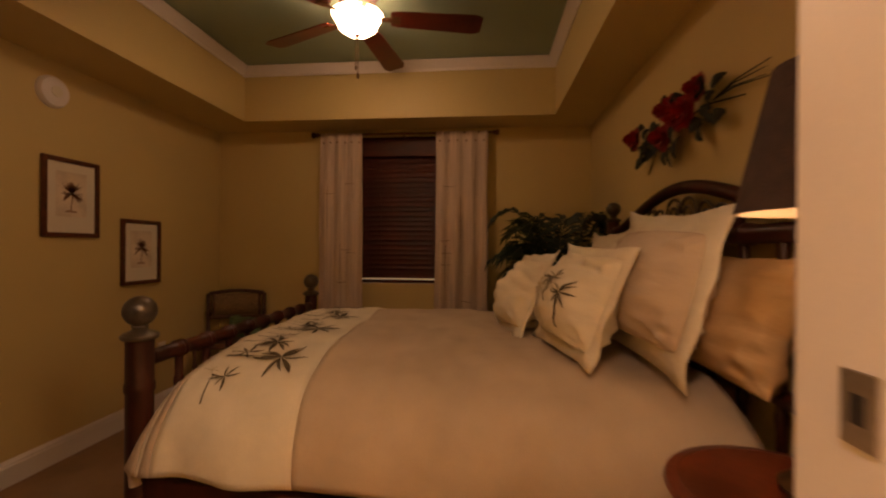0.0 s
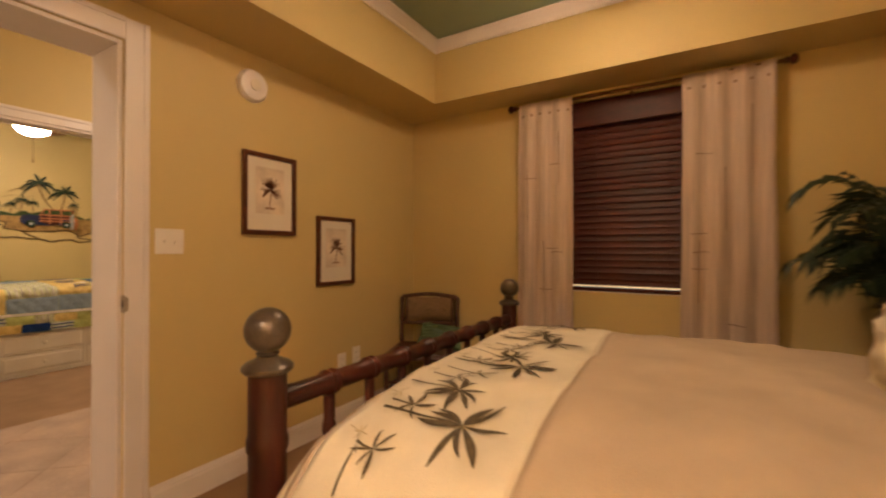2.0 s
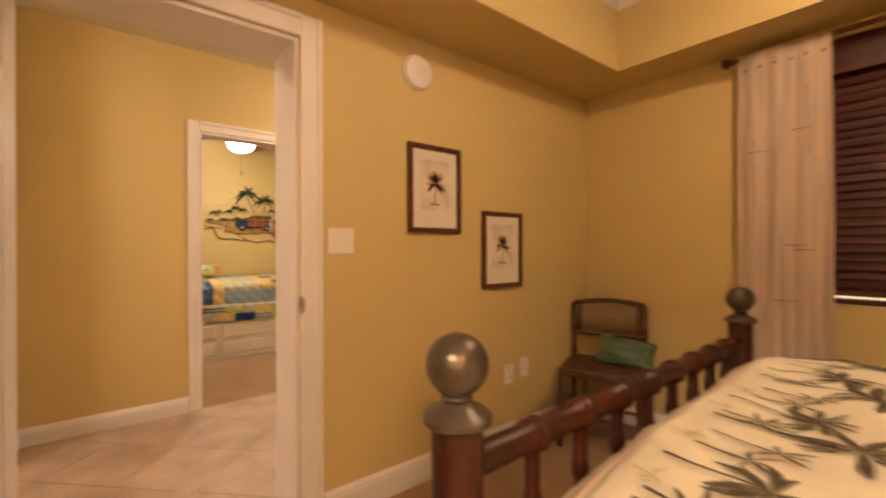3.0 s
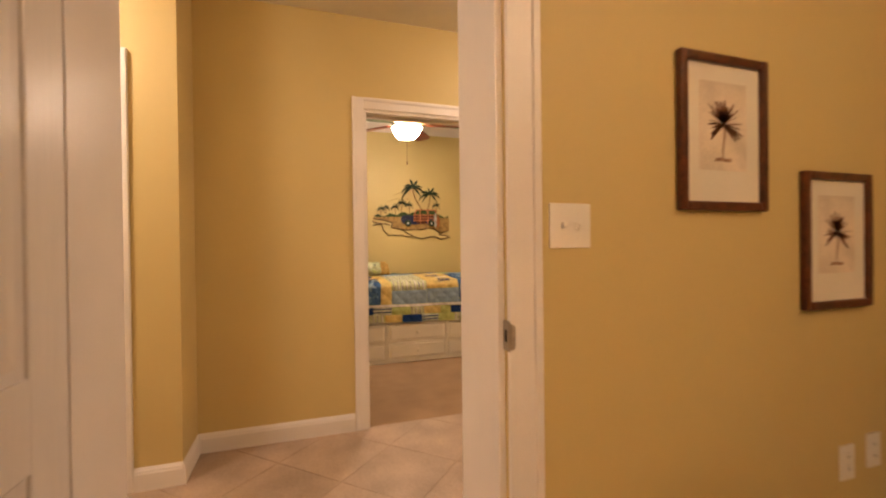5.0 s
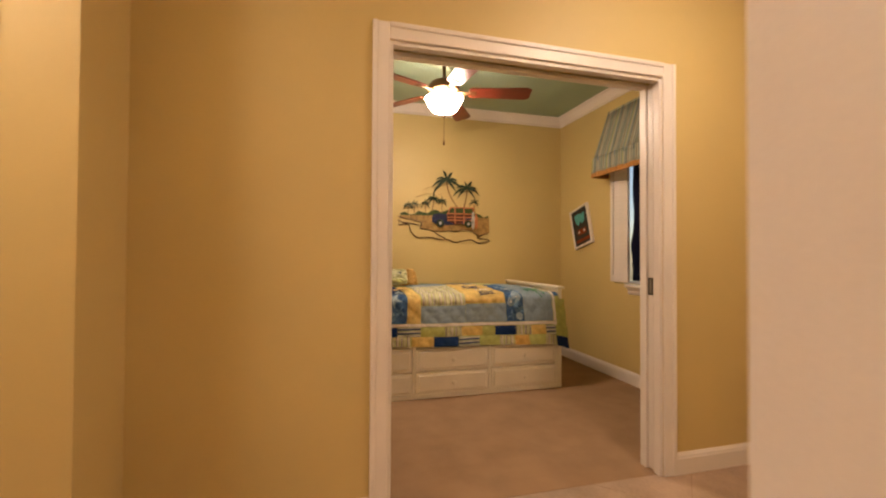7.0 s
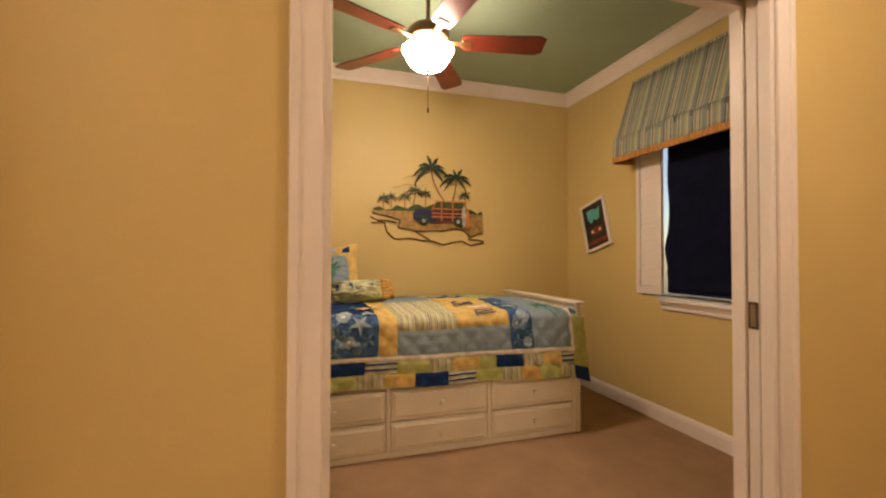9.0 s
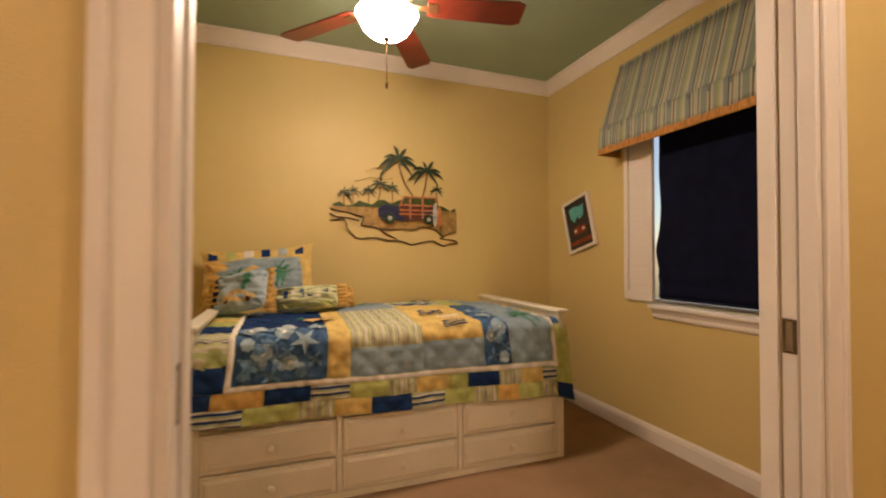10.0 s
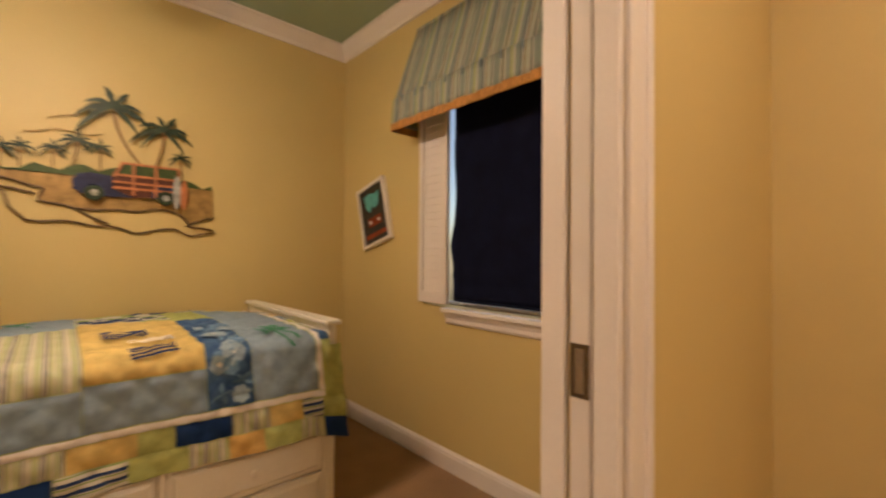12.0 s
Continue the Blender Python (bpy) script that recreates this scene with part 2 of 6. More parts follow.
BASE = [(0, 0), (0.014, 0), (0.014, 0.095), (0.011, 0.105), (0.011, 0.112), (0.006, 0.122), (0.003, 0.13), (0, 0.13)]
BASE_LOW = [(o, u * 0.84) for o, u in BASE]
CROWN = [(0, 0), (0.012, 0), (0.016, 0.022), (0.03, 0.038), (0.055, 0.068), (0.066, 0.080), (0.075, 0.084), (0.075, 0.098), (0, 0.098)]
base_label = "white painted wooden baseboard with a moulded top"
BOARDS = [
    ((XW, YN), (XW, A1 + 0.1)), ((XE, YN), (XW, YN)), ((XE, YS), (XE, YN)), ((XW, YS), (-0.65, YS)), ((0.75, YS), (XE, YS)),
    ((XH, B0 - 0.075), (XH, 0.56)), ((XH, 4.0), (XH, B1 + 0.075)), ((-3.557, 0.56), (-3.557, 0.355)), ((XH, 0.56), (-3.543, 0.56)),
    ((-3.557, -0.5), (-3.557, -1.6)), ((XW2, -1.6), (XW2, A0 - 0.1)), ((XW2, A1 + 0.1), (XW2, 4.0)),
    ((XKW, YKN), (XKW, YKS)), ((XK, YKN), (XKW, YKN)), ((XKW, YKS), (XK, YKS)), ((XK, B1 + 0.075), (XK, YKN)), ((XK, YKS), (XK, B0 - 0.075)),
]
for p, q in BOARDS:
    p, q = Vector((*p, 0)), Vector((*q, 0))
    d = (q - p).normalized()
    out = Vector((-d.y, d.x, 0))
    run("baseboard", (p, q), BASE if p.x > XW - 0.01 else BASE_LOW, WHITE, base_label, "baseboard")
for x0, x1, y0, y1, z in ((XKW, XK, YKS, YKN, 2.577), (*TRAY, 2.565)):
    for p, q in (((x1, y1), (x0, y1)), ((x0, y1), (x0, y0)), ((x0, y0), (x1, y0)), ((x1, y0), (x1, y1))):
        run("crown_molding", ((*p, z), (*q, z)), CROWN if x0 == XKW else [(a * 0.74, b * 0.74) for a, b in CROWN], WHITE, "white painted crown molding under the ceiling", "molding")


def casing(name, axis, face, side, u0, u1, top, width=0.085, label="white painted door casing with moulded edges"):
    """The trim round an opening, on the face of a wall; side is +1 or -1, the way it stands proud."""
    t = thing(name, label, "door casing")
    t["kind"] = "structure"
    def slab(bm, a0, a1, z0, z1, d0, d1):
        lo, hi = sorted((face + side * d0, face + side * d1))
        box(bm, (lo, a0, z0) if axis == "x" else (a0, lo, z0), (hi, a1, z1) if axis == "x" else (a1, hi, z1), 0.003, 1)
    for a, s in ((u0, -1), (u1, 1)):
        bm = bmesh.new()
        lo, hi = sorted((a, a + s * width))
        slab(bm, lo, hi, 0, top + width, 0, 0.013)
        lo, hi = sorted((a + s * (width - 0.022), a + s * width))
        slab(bm, lo, hi, 0, top + width, 0.010, 0.02)
        part("side_casing", bm, WHITE, t)
    bm = bmesh.new()
    slab(bm, u0, u1, top, top + width, 0, 0.0128)
    slab(bm, u0, u1, top + width - 0.022, top + width, 0.010, 0.0198)
    part("head_casing", bm, WHITE, t)
    return t


casing("trim_bedroom_door", "x", XW, 1, A0, A1, 2.04, 0.09)
casing("trim_bedroom_door", "x", XW2, -1, A0, A1, 2.04, 0.09)
casing("trim_kid_door", "x", XH, 1, B0, B1, 2.03, 0.072)
casing("trim_kid_door", "x", XK, -1, B0, B1, 2.03, 0.072)
casing("trim_closet_door", "x", -3.557, 1, -0.43, 0.285, 2.04, 0.07)
casing("trim_south_door", "y", YS, 1, -0.55, 0.65, 2.04, 0.09)


def lining(name, axis, u0, u1, d0, d1, top, slots=()):
    """Jamb boards in an opening, split where a sliding door passes."""
    t = thing(name, "white painted door jamb", "door jamb")
    t["kind"] = "structure"
    spans = [(d0, d1)] if not slots else [(d0, slots[0]), (slots[1], d1)]
    for a, b in spans:
        for lo, hi, z0, z1 in ((u0 - 0.002, u0 + 0.018, 0, top), (u1 - 0.018, u1 + 0.002, 0, top), (u0 + 0.018, u1 - 0.018, top - 0.018, top + 0.002)):
            boxpart("jamb_board", (a, lo, z0) if axis == "x" else (lo, a, z0), (b, hi, z1) if axis == "x" else (hi, b, z1), WHITE, t, 0.002)
    return t


lining("jamb_bedroom", "x", A0, A1, XW2, XW - 0.012, 2.04)
lining("jamb_kid", "x", B0, B1, XK, XH, 2.03, (-3.975, -3.921))
lining("jamb_closet", "x", -0.43, 0.285, -3.68, -3.557, 2.04)
lining("jamb_south", "y", -0.55, 0.65, YS - 0.12, YS, 2.04)

def strike(at, axis, side, label, h=0.1, w=0.038, lip=0.0):
    """A latch plate with a dark hole, standing proud of a jamb; lip: how far its curled tongue runs past the edge."""
    t = thing("strike_plate", label, "strike plate", at)
    sz = lambda d, e, f: ((-e, -d, -f), (e, d, f)) if axis == "y" else ((-d, -e, -f), (d, e, f))
    boxpart("plate", *sz(0.002, w / 2, h / 2), STRIKE, t, 0.001)
    boxpart("latch_hole", *sz(0.0026, w / 5, h / 5), DARK, t, label="dark latch hole")
    if lip:
        bm = bmesh.new()
        rows = []
        for k in range(9):
            u = k / 8
            half = h * (0.46 - 0.10 * u * u - (0.05 if k == 8 else 0))
            bend = -0.002 + 0.010 * u * u
            rows.append([bm.verts.new((w / 2 - 0.001 + lip * u, bend + d, z)) for d in (-0.0012, 0.0012) for z in (-half, half)])
        for p, q in zip(rows, rows[1:]):
            for i, j in ((0, 1), (1, 3), (3, 2), (2, 0)):
                bm.faces.new((p[i], p[j], q[j], q[i]))
        for r in (rows[0], rows[-1]):
            bm.faces.new((r[0], r[1], r[3], r[2]))
        part("lip", bm, STRIKE, t, "curled latch lip", True)
    return t


STRIKE = mat("dull_nickel", (0.38, 0.33, 0.28), 0.4, metal=0.9, vary=0.15, bump=0.02)
PULL = mat("dark_nickel_pull", (0.20, 0.16, 0.13), 0.25, metal=0.9, vary=0.15, bump=0.02)
DARK = mat("dark_hollow", (0.02, 0.015, 0.012), 0.8, bump=0)
strike((XW + 0.004, A1 - 0.0025, 0.94), "y", -1, "satin nickel strike plate in the bedroom door jamb", 0.072, 0.030, 0.013)
strike((0.6295, YS - 0.088, 1.052), "x", -1, "satin nickel strike plate in the white jamb", 0.072, 0.04)


def panel_door(name, w, h, label, lever=False):
    """A six-panel door, hinge edge at the origin, running along +x, face towards +y and -y."""
    t = thing(name, label, "door")
    boxpart("core", (0.002, -0.012, 0.002), (w - 0.002, 0.012, h - 0.002), DOORW, t)
    st, mid = 0.11, 0.1
    rails = [(0, 0.22), (0.80, 0.95), (1.55, 1.66), (h - 0.115, h)]
    cols = [(0, st), (w / 2 - mid / 2, w / 2 + mid / 2), (w - st, w)]
    for a, b in cols:
        boxpart("stile", (a, -0.0175, 0), (b, 0.0175, h), DOORW, t, 0.004)
    for c, d in rails:
        for (a0, a1), (b0, b1) in zip(cols, cols[1:]):
            boxpart("rail", (a1 - 0.004, -0.0172, c), (b0 + 0.004, 0.0172, d), DOORW, t, 0.004)
    for (c0, c1), (d0, d1) in zip(rails, rails[1:]):
        for (a0, a1), (b0, b1) in zip(cols, cols[1:]):
            bm = bmesh.new()
            for s in (-1, 1):
                g = 0.014
                outer = [(a1 + g, c1 + g), (b0 - g, c1 + g), (b0 - g, d0 - g), (a1 + g, d0 - g)]
                k = 0.032
                inner = [(a1 + g + k, c1 + g + k), (b0 - g - k, c1 + g + k), (b0 - g - k, d0 - g - k), (a1 + g + k, d0 - g - k)]
                o = [bm.verts.new((x, s * 0.011, z)) for x, z in outer]
                i = [bm.verts.new((x, s * 0.0165, z)) for x, z in inner]
                for q in range(4):
                    bm.faces.new((o[q], o[(q + 1) % 4], i[(q + 1) % 4], i[q]))
                bm.faces.new(i)
            part("panel", bm, DOORW, t)
    if lever:
        for s in (-1, 1):
            bm = bmesh.new()
            lathe(bm, [(0.032, 0), (0.032, 0.006), (0.026, 0.011), (0.012, 0.014), (0.011, 0.05), (0, 0.051)], n=24, m=pose(w - 0.065, s * 0.0175, 0.91, -90 * s))
            hd = part("handle", bm, NICKEL, t, "satin nickel lever handle", True)
            bm = bmesh.new()
            tube(bm, [(w - 0.065, s * 0.06, 0.91), (w - 0.085, s * 0.066, 0.913), (w - 0.12, s * 0.066, 0.908), (w - 0.16, s * 0.064, 0.905), (w - 0.185, s * 0.058, 0.912)], 0.009, 10, 0.006)
            part("lever", bm, NICKEL, hd, smooth="all")
    return t


door_1 = panel_door("door_1", 0.84, 2.02, "white six-panel bedroom door standing open")
door_1.matrix_basis = pose(XW - 0.012, A0 - 0.002, 0.01, 0, 0, -1.5)
door_1["kind"] = "structure"
door_2 = panel_door("door_2", 0.675, 2.015, "white six-panel closet door, closed, with a nickel lever", True)
door_2.matrix_basis = pose(-3.60, -0.41, 0.005, 0, 0, 90)
door_2["kind"] = "structure"
for n, (y, s) in enumerate(((B1, 1), (B0, -1))):
    d = thing("door_%d" % (n + 3), "white pocket door slid back into the wall", "pocket door")
    d["kind"] = "structure"
    lo, hi = sorted((y - s * 0.0115, y + s * 0.6))
    boxpart("leaf", (-3.966, lo, 0.008), (-3.930, hi, 2.025), DOORW, d, 0.002)
    lo, hi = sorted((y - s * 0.0132, y - s * 0.010))
    boxpart("edge_pull", (-3.965, lo, 0.91), (-3.931, hi, 1.0), PULL, d, 0.001, "satin nickel edge pull")
    lo, hi = sorted((y - s * 0.0136, y - s * 0.0125))
    boxpart("pull_tab", (-3.956, lo, 0.918), (-3.940, hi, 0.992), STRIKE, d, 0.0004, "bright finger tab")

# ---- hall floor tiles ----
tile_me = {}
TS, TG = 0.43, 0.002
rot = Matrix.Rotation(radians(45), 2)


def clip(poly, axis, val, keep):
    out = []
    for i, p in enumerate(poly):
        q = poly[(i + 1) % len(poly)]
        ip, iq = (p[axis] - val) * keep >= 0, (q[axis] - val) * keep >= 0
        if ip:
            out.append(p)
        if ip != iq:
            f = (val - p[axis]) / (q[axis] - p[axis])
            out.append(p + f * (q - p))
    return out


for i in range(-14, 15):
    for j in range(-14, 15):
        c = rot @ Vector((i * TS, j * TS)) + Vector((-3.0, 1.3))
        h = TS / 2 - TG
        poly = [c + rot @ Vector(v) for v in ((-h, -h), (h, -h), (h, h), (-h, h))]
        for ax, val, keep in ((0, XH - 0.02, 1), (0, XW - 0.03, -1), (1, -1.6, 1), (1, 4.0, -1)):
            poly = clip(poly, ax, val, keep) if poly else poly
        if len(poly) > 2 and abs(c.x + 3) < 1.4:
            bm = bmesh.new()
            zt = 0.0
            top = [bm.verts.new((p.x, p.y, zt)) for p in poly]
            bot = [bm.verts.new((p.x, p.y, -0.02)) for p in poly]
            bm.faces.new(top)
            for k in range(len(poly)):
                bm.faces.new((top[k], top[(k + 1) % len(poly)], bot[(k + 1) % len(poly)], bot[k]))
            part("tile", bm, TILE, hall_floor)


# ---- ceiling fans and lamps ----
def fan(at, top, first, glow, label, radius=0.64, lift=0.0, chain=0.0):
    """A five-blade fan with a bowl light; at is the middle of the blades' plane."""
    x, y, z = at
    t = thing("ceiling_fan", label, "ceiling fan", (x, y, top))
    g = z - top
    bm = bmesh.new()
    lathe(bm, [(0, 0), (0.07, 0), (0.068, -0.02), (0.05, -0.05), (0.02, -0.065), (0.0, -0.065)], n=28)
    part("canopy", bm, BRONZE, t, "bronze canopy", True)
    bm = bmesh.new()
    lathe(bm, [(0, -0.05), (0.012, -0.05), (0.012, g + 0.1), (0, g + 0.1)], n=12)
    part("downrod", bm, BRONZE, t, smooth=True)
    bm = bmesh.new()
    lathe(bm, [(0, g + 0.125), (0.03, g + 0.12), (0.05, g + 0.10), (0.10, g + 0.085), (0.118, g + 0.06), (0.118, g + 0.02), (0.10, g), (0.07, g - 0.01), (0.06, g - 0.045), (0.075, g - 0.05), (0.075, g - 0.062), (0, g - 0.062)])
    part("motor_housing", bm, BRONZE, t, "turned bronze motor housing", True)
    for k in range(5):
        a = first + 72 * k
        m = pose(0, 0, g + 0.015, 0, 0, a) @ pose(0, 0, 0, -12, 0, 0)
        bm = bmesh.new()
        rows = []
        for s in range(13):
            u = s / 12
            r = 0.19 + (radius - 0.19) * u
            half = 0.058 + 0.018 * u
            if u > 0.93:
                half *= 0.86
            if u == 1:
                half *= 0.86
            if u < 0.06:
                half *= 0.85
            rows.append([bm.verts.new(m @ Vector((r, w * half, zz))) for zz in (-0.004, 0.004) for w in (-1, -0.5, 0, 0.5, 1)])
        for p, q in zip(rows, rows[1:]):
            for c in range(4):
                bm.faces.new((p[c], p[c + 1], q[c + 1], q[c]))
                bm.faces.new((p[5 + c], p[6 + c], q[6 + c], q[5 + c]))
            for c in (0, 4):
                bm.faces.new((p[c], p[c + 5], q[c + 5], q[c]))
        for row in (rows[0], rows[-1]):
            bm.faces.new(row[:5] + row[:4:-1])
        b = part("blade", bm, BLADE, t)
        bm = bmesh.new()
        box(bm, (0.085, -0.017, -0.012), (0.21, 0.017, -0.005), 0.003, 1, m)
        box(bm, (0.19, -0.032, -0.011), (0.245, 0.032, -0.0045), 0.003, 1, m)
        part("bracket", bm, BRONZE, b, "bronze blade bracket")
    bm = bmesh.new()
    g += lift
    prof = [(0.0, g - 0.175), (0.03, g - 0.172), (0.07, g - 0.157), (0.095, g - 0.135), (0.108, g - 0.11), (0.118, g - 0.085), (0.128, g - 0.07), (0.132, g - 0.063), (0.126, g - 0.064), (0.10, g - 0.09), (0.05, g - 0.12), (0, g - 0.13)]
    lathe(bm, [(r * 1.1, z) for r, z in prof], n=36)
    part("glass_bowl", bm, glow, t, "lit frosted glass bowl", True)
    bm = bmesh.new()
    lathe(bm, [(0, g - 0.205), (0.006, g - 0.203), (0.009, g - 0.195), (0.005, g - 0.187), (0.016, g - 0.182), (0.018, g - 0.175), (0, g - 0.172)], n=16)
    part("finial", bm, BRONZE, t, "bronze finial", True)
    bm = bmesh.new()
    tube(bm, [(0.004, 0, g - 0.2), (0.004, 0, g - 0.33 - chain)], 0.002, 6)
    lathe(bm, [(0, -0.035), (0.006, -0.03), (0.007, -0.01), (0.003, 0), (0, 0)], (0.004, 0, g - 0.33 - chain), 10)
    part("pull_chain", bm, BRONZE, t, "pull chain with a turned knob", True)
    if chain > 0.055:
        bm = bmesh.new()
        tube(bm, [(-0.012, 0.01, g - 0.19), (-0.012, 0.01, g - 0.28 - chain)], 0.002, 6)
        lathe(bm, [(0, -0.03), (0.006, -0.025), (0.006, -0.008), (0, 0)], (-0.012, 0.01, g - 0.28 - chain), 10)
        part("pull_chain", bm, BRONZE, t, smooth=True)
    return t


fan((-0.455, 2.45, 2.505), 2.645, 84, GLOW_1, "ceiling fan with five cherry blades and a lit frosted bowl", 0.72, 0.085, 0.06)
fan((-5.17, 2.11, 2.335), 2.675, 77, GLOW_2, "ceiling fan with cherry blades and a bright frosted bowl", 0.66, 0.025, 0.05)
for n, (x, y) in enumerate(((-2.95, -0.25), (-2.95, 2.75))):
    t = thing("ceiling_light", "frosted dome light on the hall ceiling", "ceiling light", (x, y, 2.61), "hall ceiling lights")
    bm = bmesh.new()
    lathe(bm, [(0, 0), (0.17, 0), (0.17, -0.025), (0, -0.025)], n=28)
    part("base", bm, NICKEL, t, smooth=True)
    bm = bmesh.new()
    lathe(bm, [(0.155, -0.025), (0.15, -0.05), (0.11, -0.085), (0.05, -0.1), (0, -0.103)], n=28)
    part("dome", bm, GLOW_H2 if n else GLOW_H, t, "lit frosted glass dome", True)
t = thing("ceiling_light", "frosted dome light on the vestibule ceiling", "ceiling light", (0.0, -0.35, 2.44))
bm = bmesh.new()
lathe(bm, [(0, 0), (0.17, 0), (0.17, -0.025), (0, -0.025)], n=28)
part("base", bm, NICKEL, t, smooth=True)
bm = bmesh.new()
lathe(bm, [(0.155, -0.025), (0.15, -0.05), (0.11, -0.085), (0.05, -0.1), (0, -0.103)], n=28)
part("dome", bm, GLOW_V, t, "lit frosted glass dome", True)
# unseen fill globes, added to brighten the bedroom's west wall through the doorway
t = thing("added_fill_light", "row of added, unseen glowing globes that brighten the bedroom's west wall", "wall lamp", (XE, 0.13, 1.95))
boxpart("backplate", (-0.025, -0.27, -0.05), (-0.001, 0.27, 0.05), NICKEL, t, 0.006)
for k in range(4):
    bm = bmesh.new()
    lathe(bm, [(0.02, 0.03), (0.02, 0.045)] + [(0.058 * math.sin(a), 0.098 - 0.058 * math.cos(a)) for a in [radians(20 + 160 * q / 12) for q in range(13)]], n=24, m=pose(0, -0.195 + 0.13 * k, 0, 0, -90, 0))
    part("globe", bm, GLOW_FILL, t, "added glowing globe", True)


# ---- bedroom: the bed ----
BED = pose(-0.868, 1.392, 0, 0, 0, 2.5)
BLEN, BWID = 1.98, 1.575
bed = thing("bed", "dark mahogany bed with pewter ball finials and arched iron headboard", "bed")
bed.matrix_basis = BED


def post(x, y, top, r=0.042, ball=1.0):
    bm = bmesh.new()
    lathe(bm, [(0, 0), (r * 0.8, 0), (r * 0.8, 0.03), (r, 0.06), (r, 0.24), (r * 1.12, 0.25), (r * 1.12, 0.28), (r, 0.29), (r * 0.98, top - 0.18), (r * 1.08, top - 0.17), (r * 1.08, top - 0.15), (r, top - 0.14), (r, top), (0, top)], (x, y, 0), 24)
    p = part("post", bm, WOOD, bed, "turned mahogany post", True)
    bm = bmesh.new()
    turned = [(0, 0), (0.05, 0), (0.056, 0.006), (0.056, 0.014), (0.048, 0.022), (0.028, 0.03), (0.022, 0.036), (0.026, 0.042), (0.022, 0.047)] + [(0.051 * math.sin(a), 0.094 - 0.051 * math.cos(a)) for a in [radians(25 + 155 * k / 14) for k in range(14)]] + [(0, 0.145)]
    lathe(bm, [(p * ball, q * ball) for p, q in turned], (x, y, top), 28)
    part("finial", bm, PEWTER, p, "aged pewter ball finial", True)


post(0, 0, 0.89), post(0, BWID, 0.865)
HY0, HY1 = -0.34, 1.18
post(BLEN - 0.03, HY0, 1.36, 0.034, 0.8), post(BLEN - 0.03, HY1, 1.36, 0.034, 0.8)


def bamboo(a, b, r, joints=5):
    """A rail with raised collars, like a bamboo cane."""
    bm = bmesh.new()
    a, b = Vector(a), Vector(b)
    m = Matrix.Translation(a) @ (b - a).to_track_quat("Z", "Y").to_matrix().to_4x4()
    length = (b - a).length
    prof = [(0, 0), (r, 0)]
    for k in range(1, joints + 1):
        z = length * k / (joints + 1)
        prof += [(r * 0.96, z - 0.02), (r * 1.18, z - 0.012), (r * 1.22, z), (r * 1.18, z + 0.012), (r * 0.96, z + 0.02)]
    prof += [(r, length), (0, length)]
    lathe(bm, prof, n=16, m=m)
    return bm


def cane_rail(name, z0, z1, r, label=""):
    """A foot rail with a double collar at every spindle."""
    a, b = Vector((0, 0.035, z0)), Vector((0, BWID - 0.035, z1))
    m = Matrix.Translation(a) @ (b - a).to_track_quat("Z", "Y").to_matrix().to_4x4()
    prof = [(0, 0), (r, 0)]
    for y in SPINDLES:
        q = y - 0.035
        prof += [(r * 0.97, q - 0.03), (r * 1.1, q - 0.024), (r * 1.25, q - 0.012), (r * 1.06, q), (r * 1.25, q + 0.012), (r * 1.1, q + 0.024), (r * 0.97, q + 0.03)]
    bm = bmesh.new()
    lathe(bm, prof + [(r, (b - a).length), (0, (b - a).length)], n=18, m=m)
    part(name, bm, WOOD, bed, label, True)


SPINDLES = [0.195 + 0.169 * k for k in range(8)]
cane_rail("top_rail", 0.817, 0.79, 0.0275, "cane-turned mahogany foot rail")
cane_rail("middle_rail", 0.52, 0.52, 0.022)
cane_rail("lower_rail", 0.36, 0.36, 0.028)
for y in SPINDLES:
    part("spindle", bamboo((0, y, 0.37), (0, y, 0.80), 0.0155, 3), WOOD, bed, smooth=True)
for y, turn in ((-0.005, -7.4), (BWID + 0.005, 0)):
    boxpart("side_rail", (0.035, -0.018, 0.24), (BLEN - 0.06, 0.018, 0.44), WOOD, bed, 0.006, m=pose(0, y, 0, 0, 0, turn))
boxpart("box_spring", (0.05, 0.03, 0.26), (BLEN - 0.08, BWID - 0.03, 0.50), CREAM, bed, 0.03)
boxpart("mattress", (0.06, 0.02, 0.50), (BLEN - 0.08, BWID - 0.02, 0.74), CREAM, bed, 0.06)
HX = BLEN - 0.03
HL = HY1 - HY0
arch = [(HX, HY0 + 0.04 + (HL - 0.08) * u, 1.30 + 0.15 * math.sin(math.pi * u) ** 1.6) for u in [k / 28 for k in range(29)]]
bm = bmesh.new()
tube(bm, arch, 0.026, 12)
part("head_arch", bm, WOOD, bed, "arched mahogany top rail", "all")
for z, r in ((1.25, 0.03), (0.80, 0.026), (0.40, 0.03)):
    part("head_rail", bamboo((HX, HY0 + 0.03, z), (HX, HY1 - 0.03, z), r, 4), WOOD, bed, smooth=True)
for k in range(8):
    y = HY0 + 0.18 + k * (HL - 0.36) / 7
    part("head_spindle", bamboo((HX, y, 0.41), (HX, y, 1.235), 0.015, 4), WOOD, bed, smooth=True)


def scroll(cy, cz, r, turns, start, flip):
    pts = []
    for k in range(34):
        u = k / 33
        a = start + flip * turns * 2 * math.pi * u
        rr = r * (1 - 0.82 * u)
        pts.append((HX, cy + rr * math.cos(a), cz + rr * math.sin(a)))
    bm = bmesh.new()
    tube(bm, pts, 0.007, 8, 0.005)
    part("iron_scroll", bm, IRON, bed, "wrought-iron scroll in the headboard", "all")


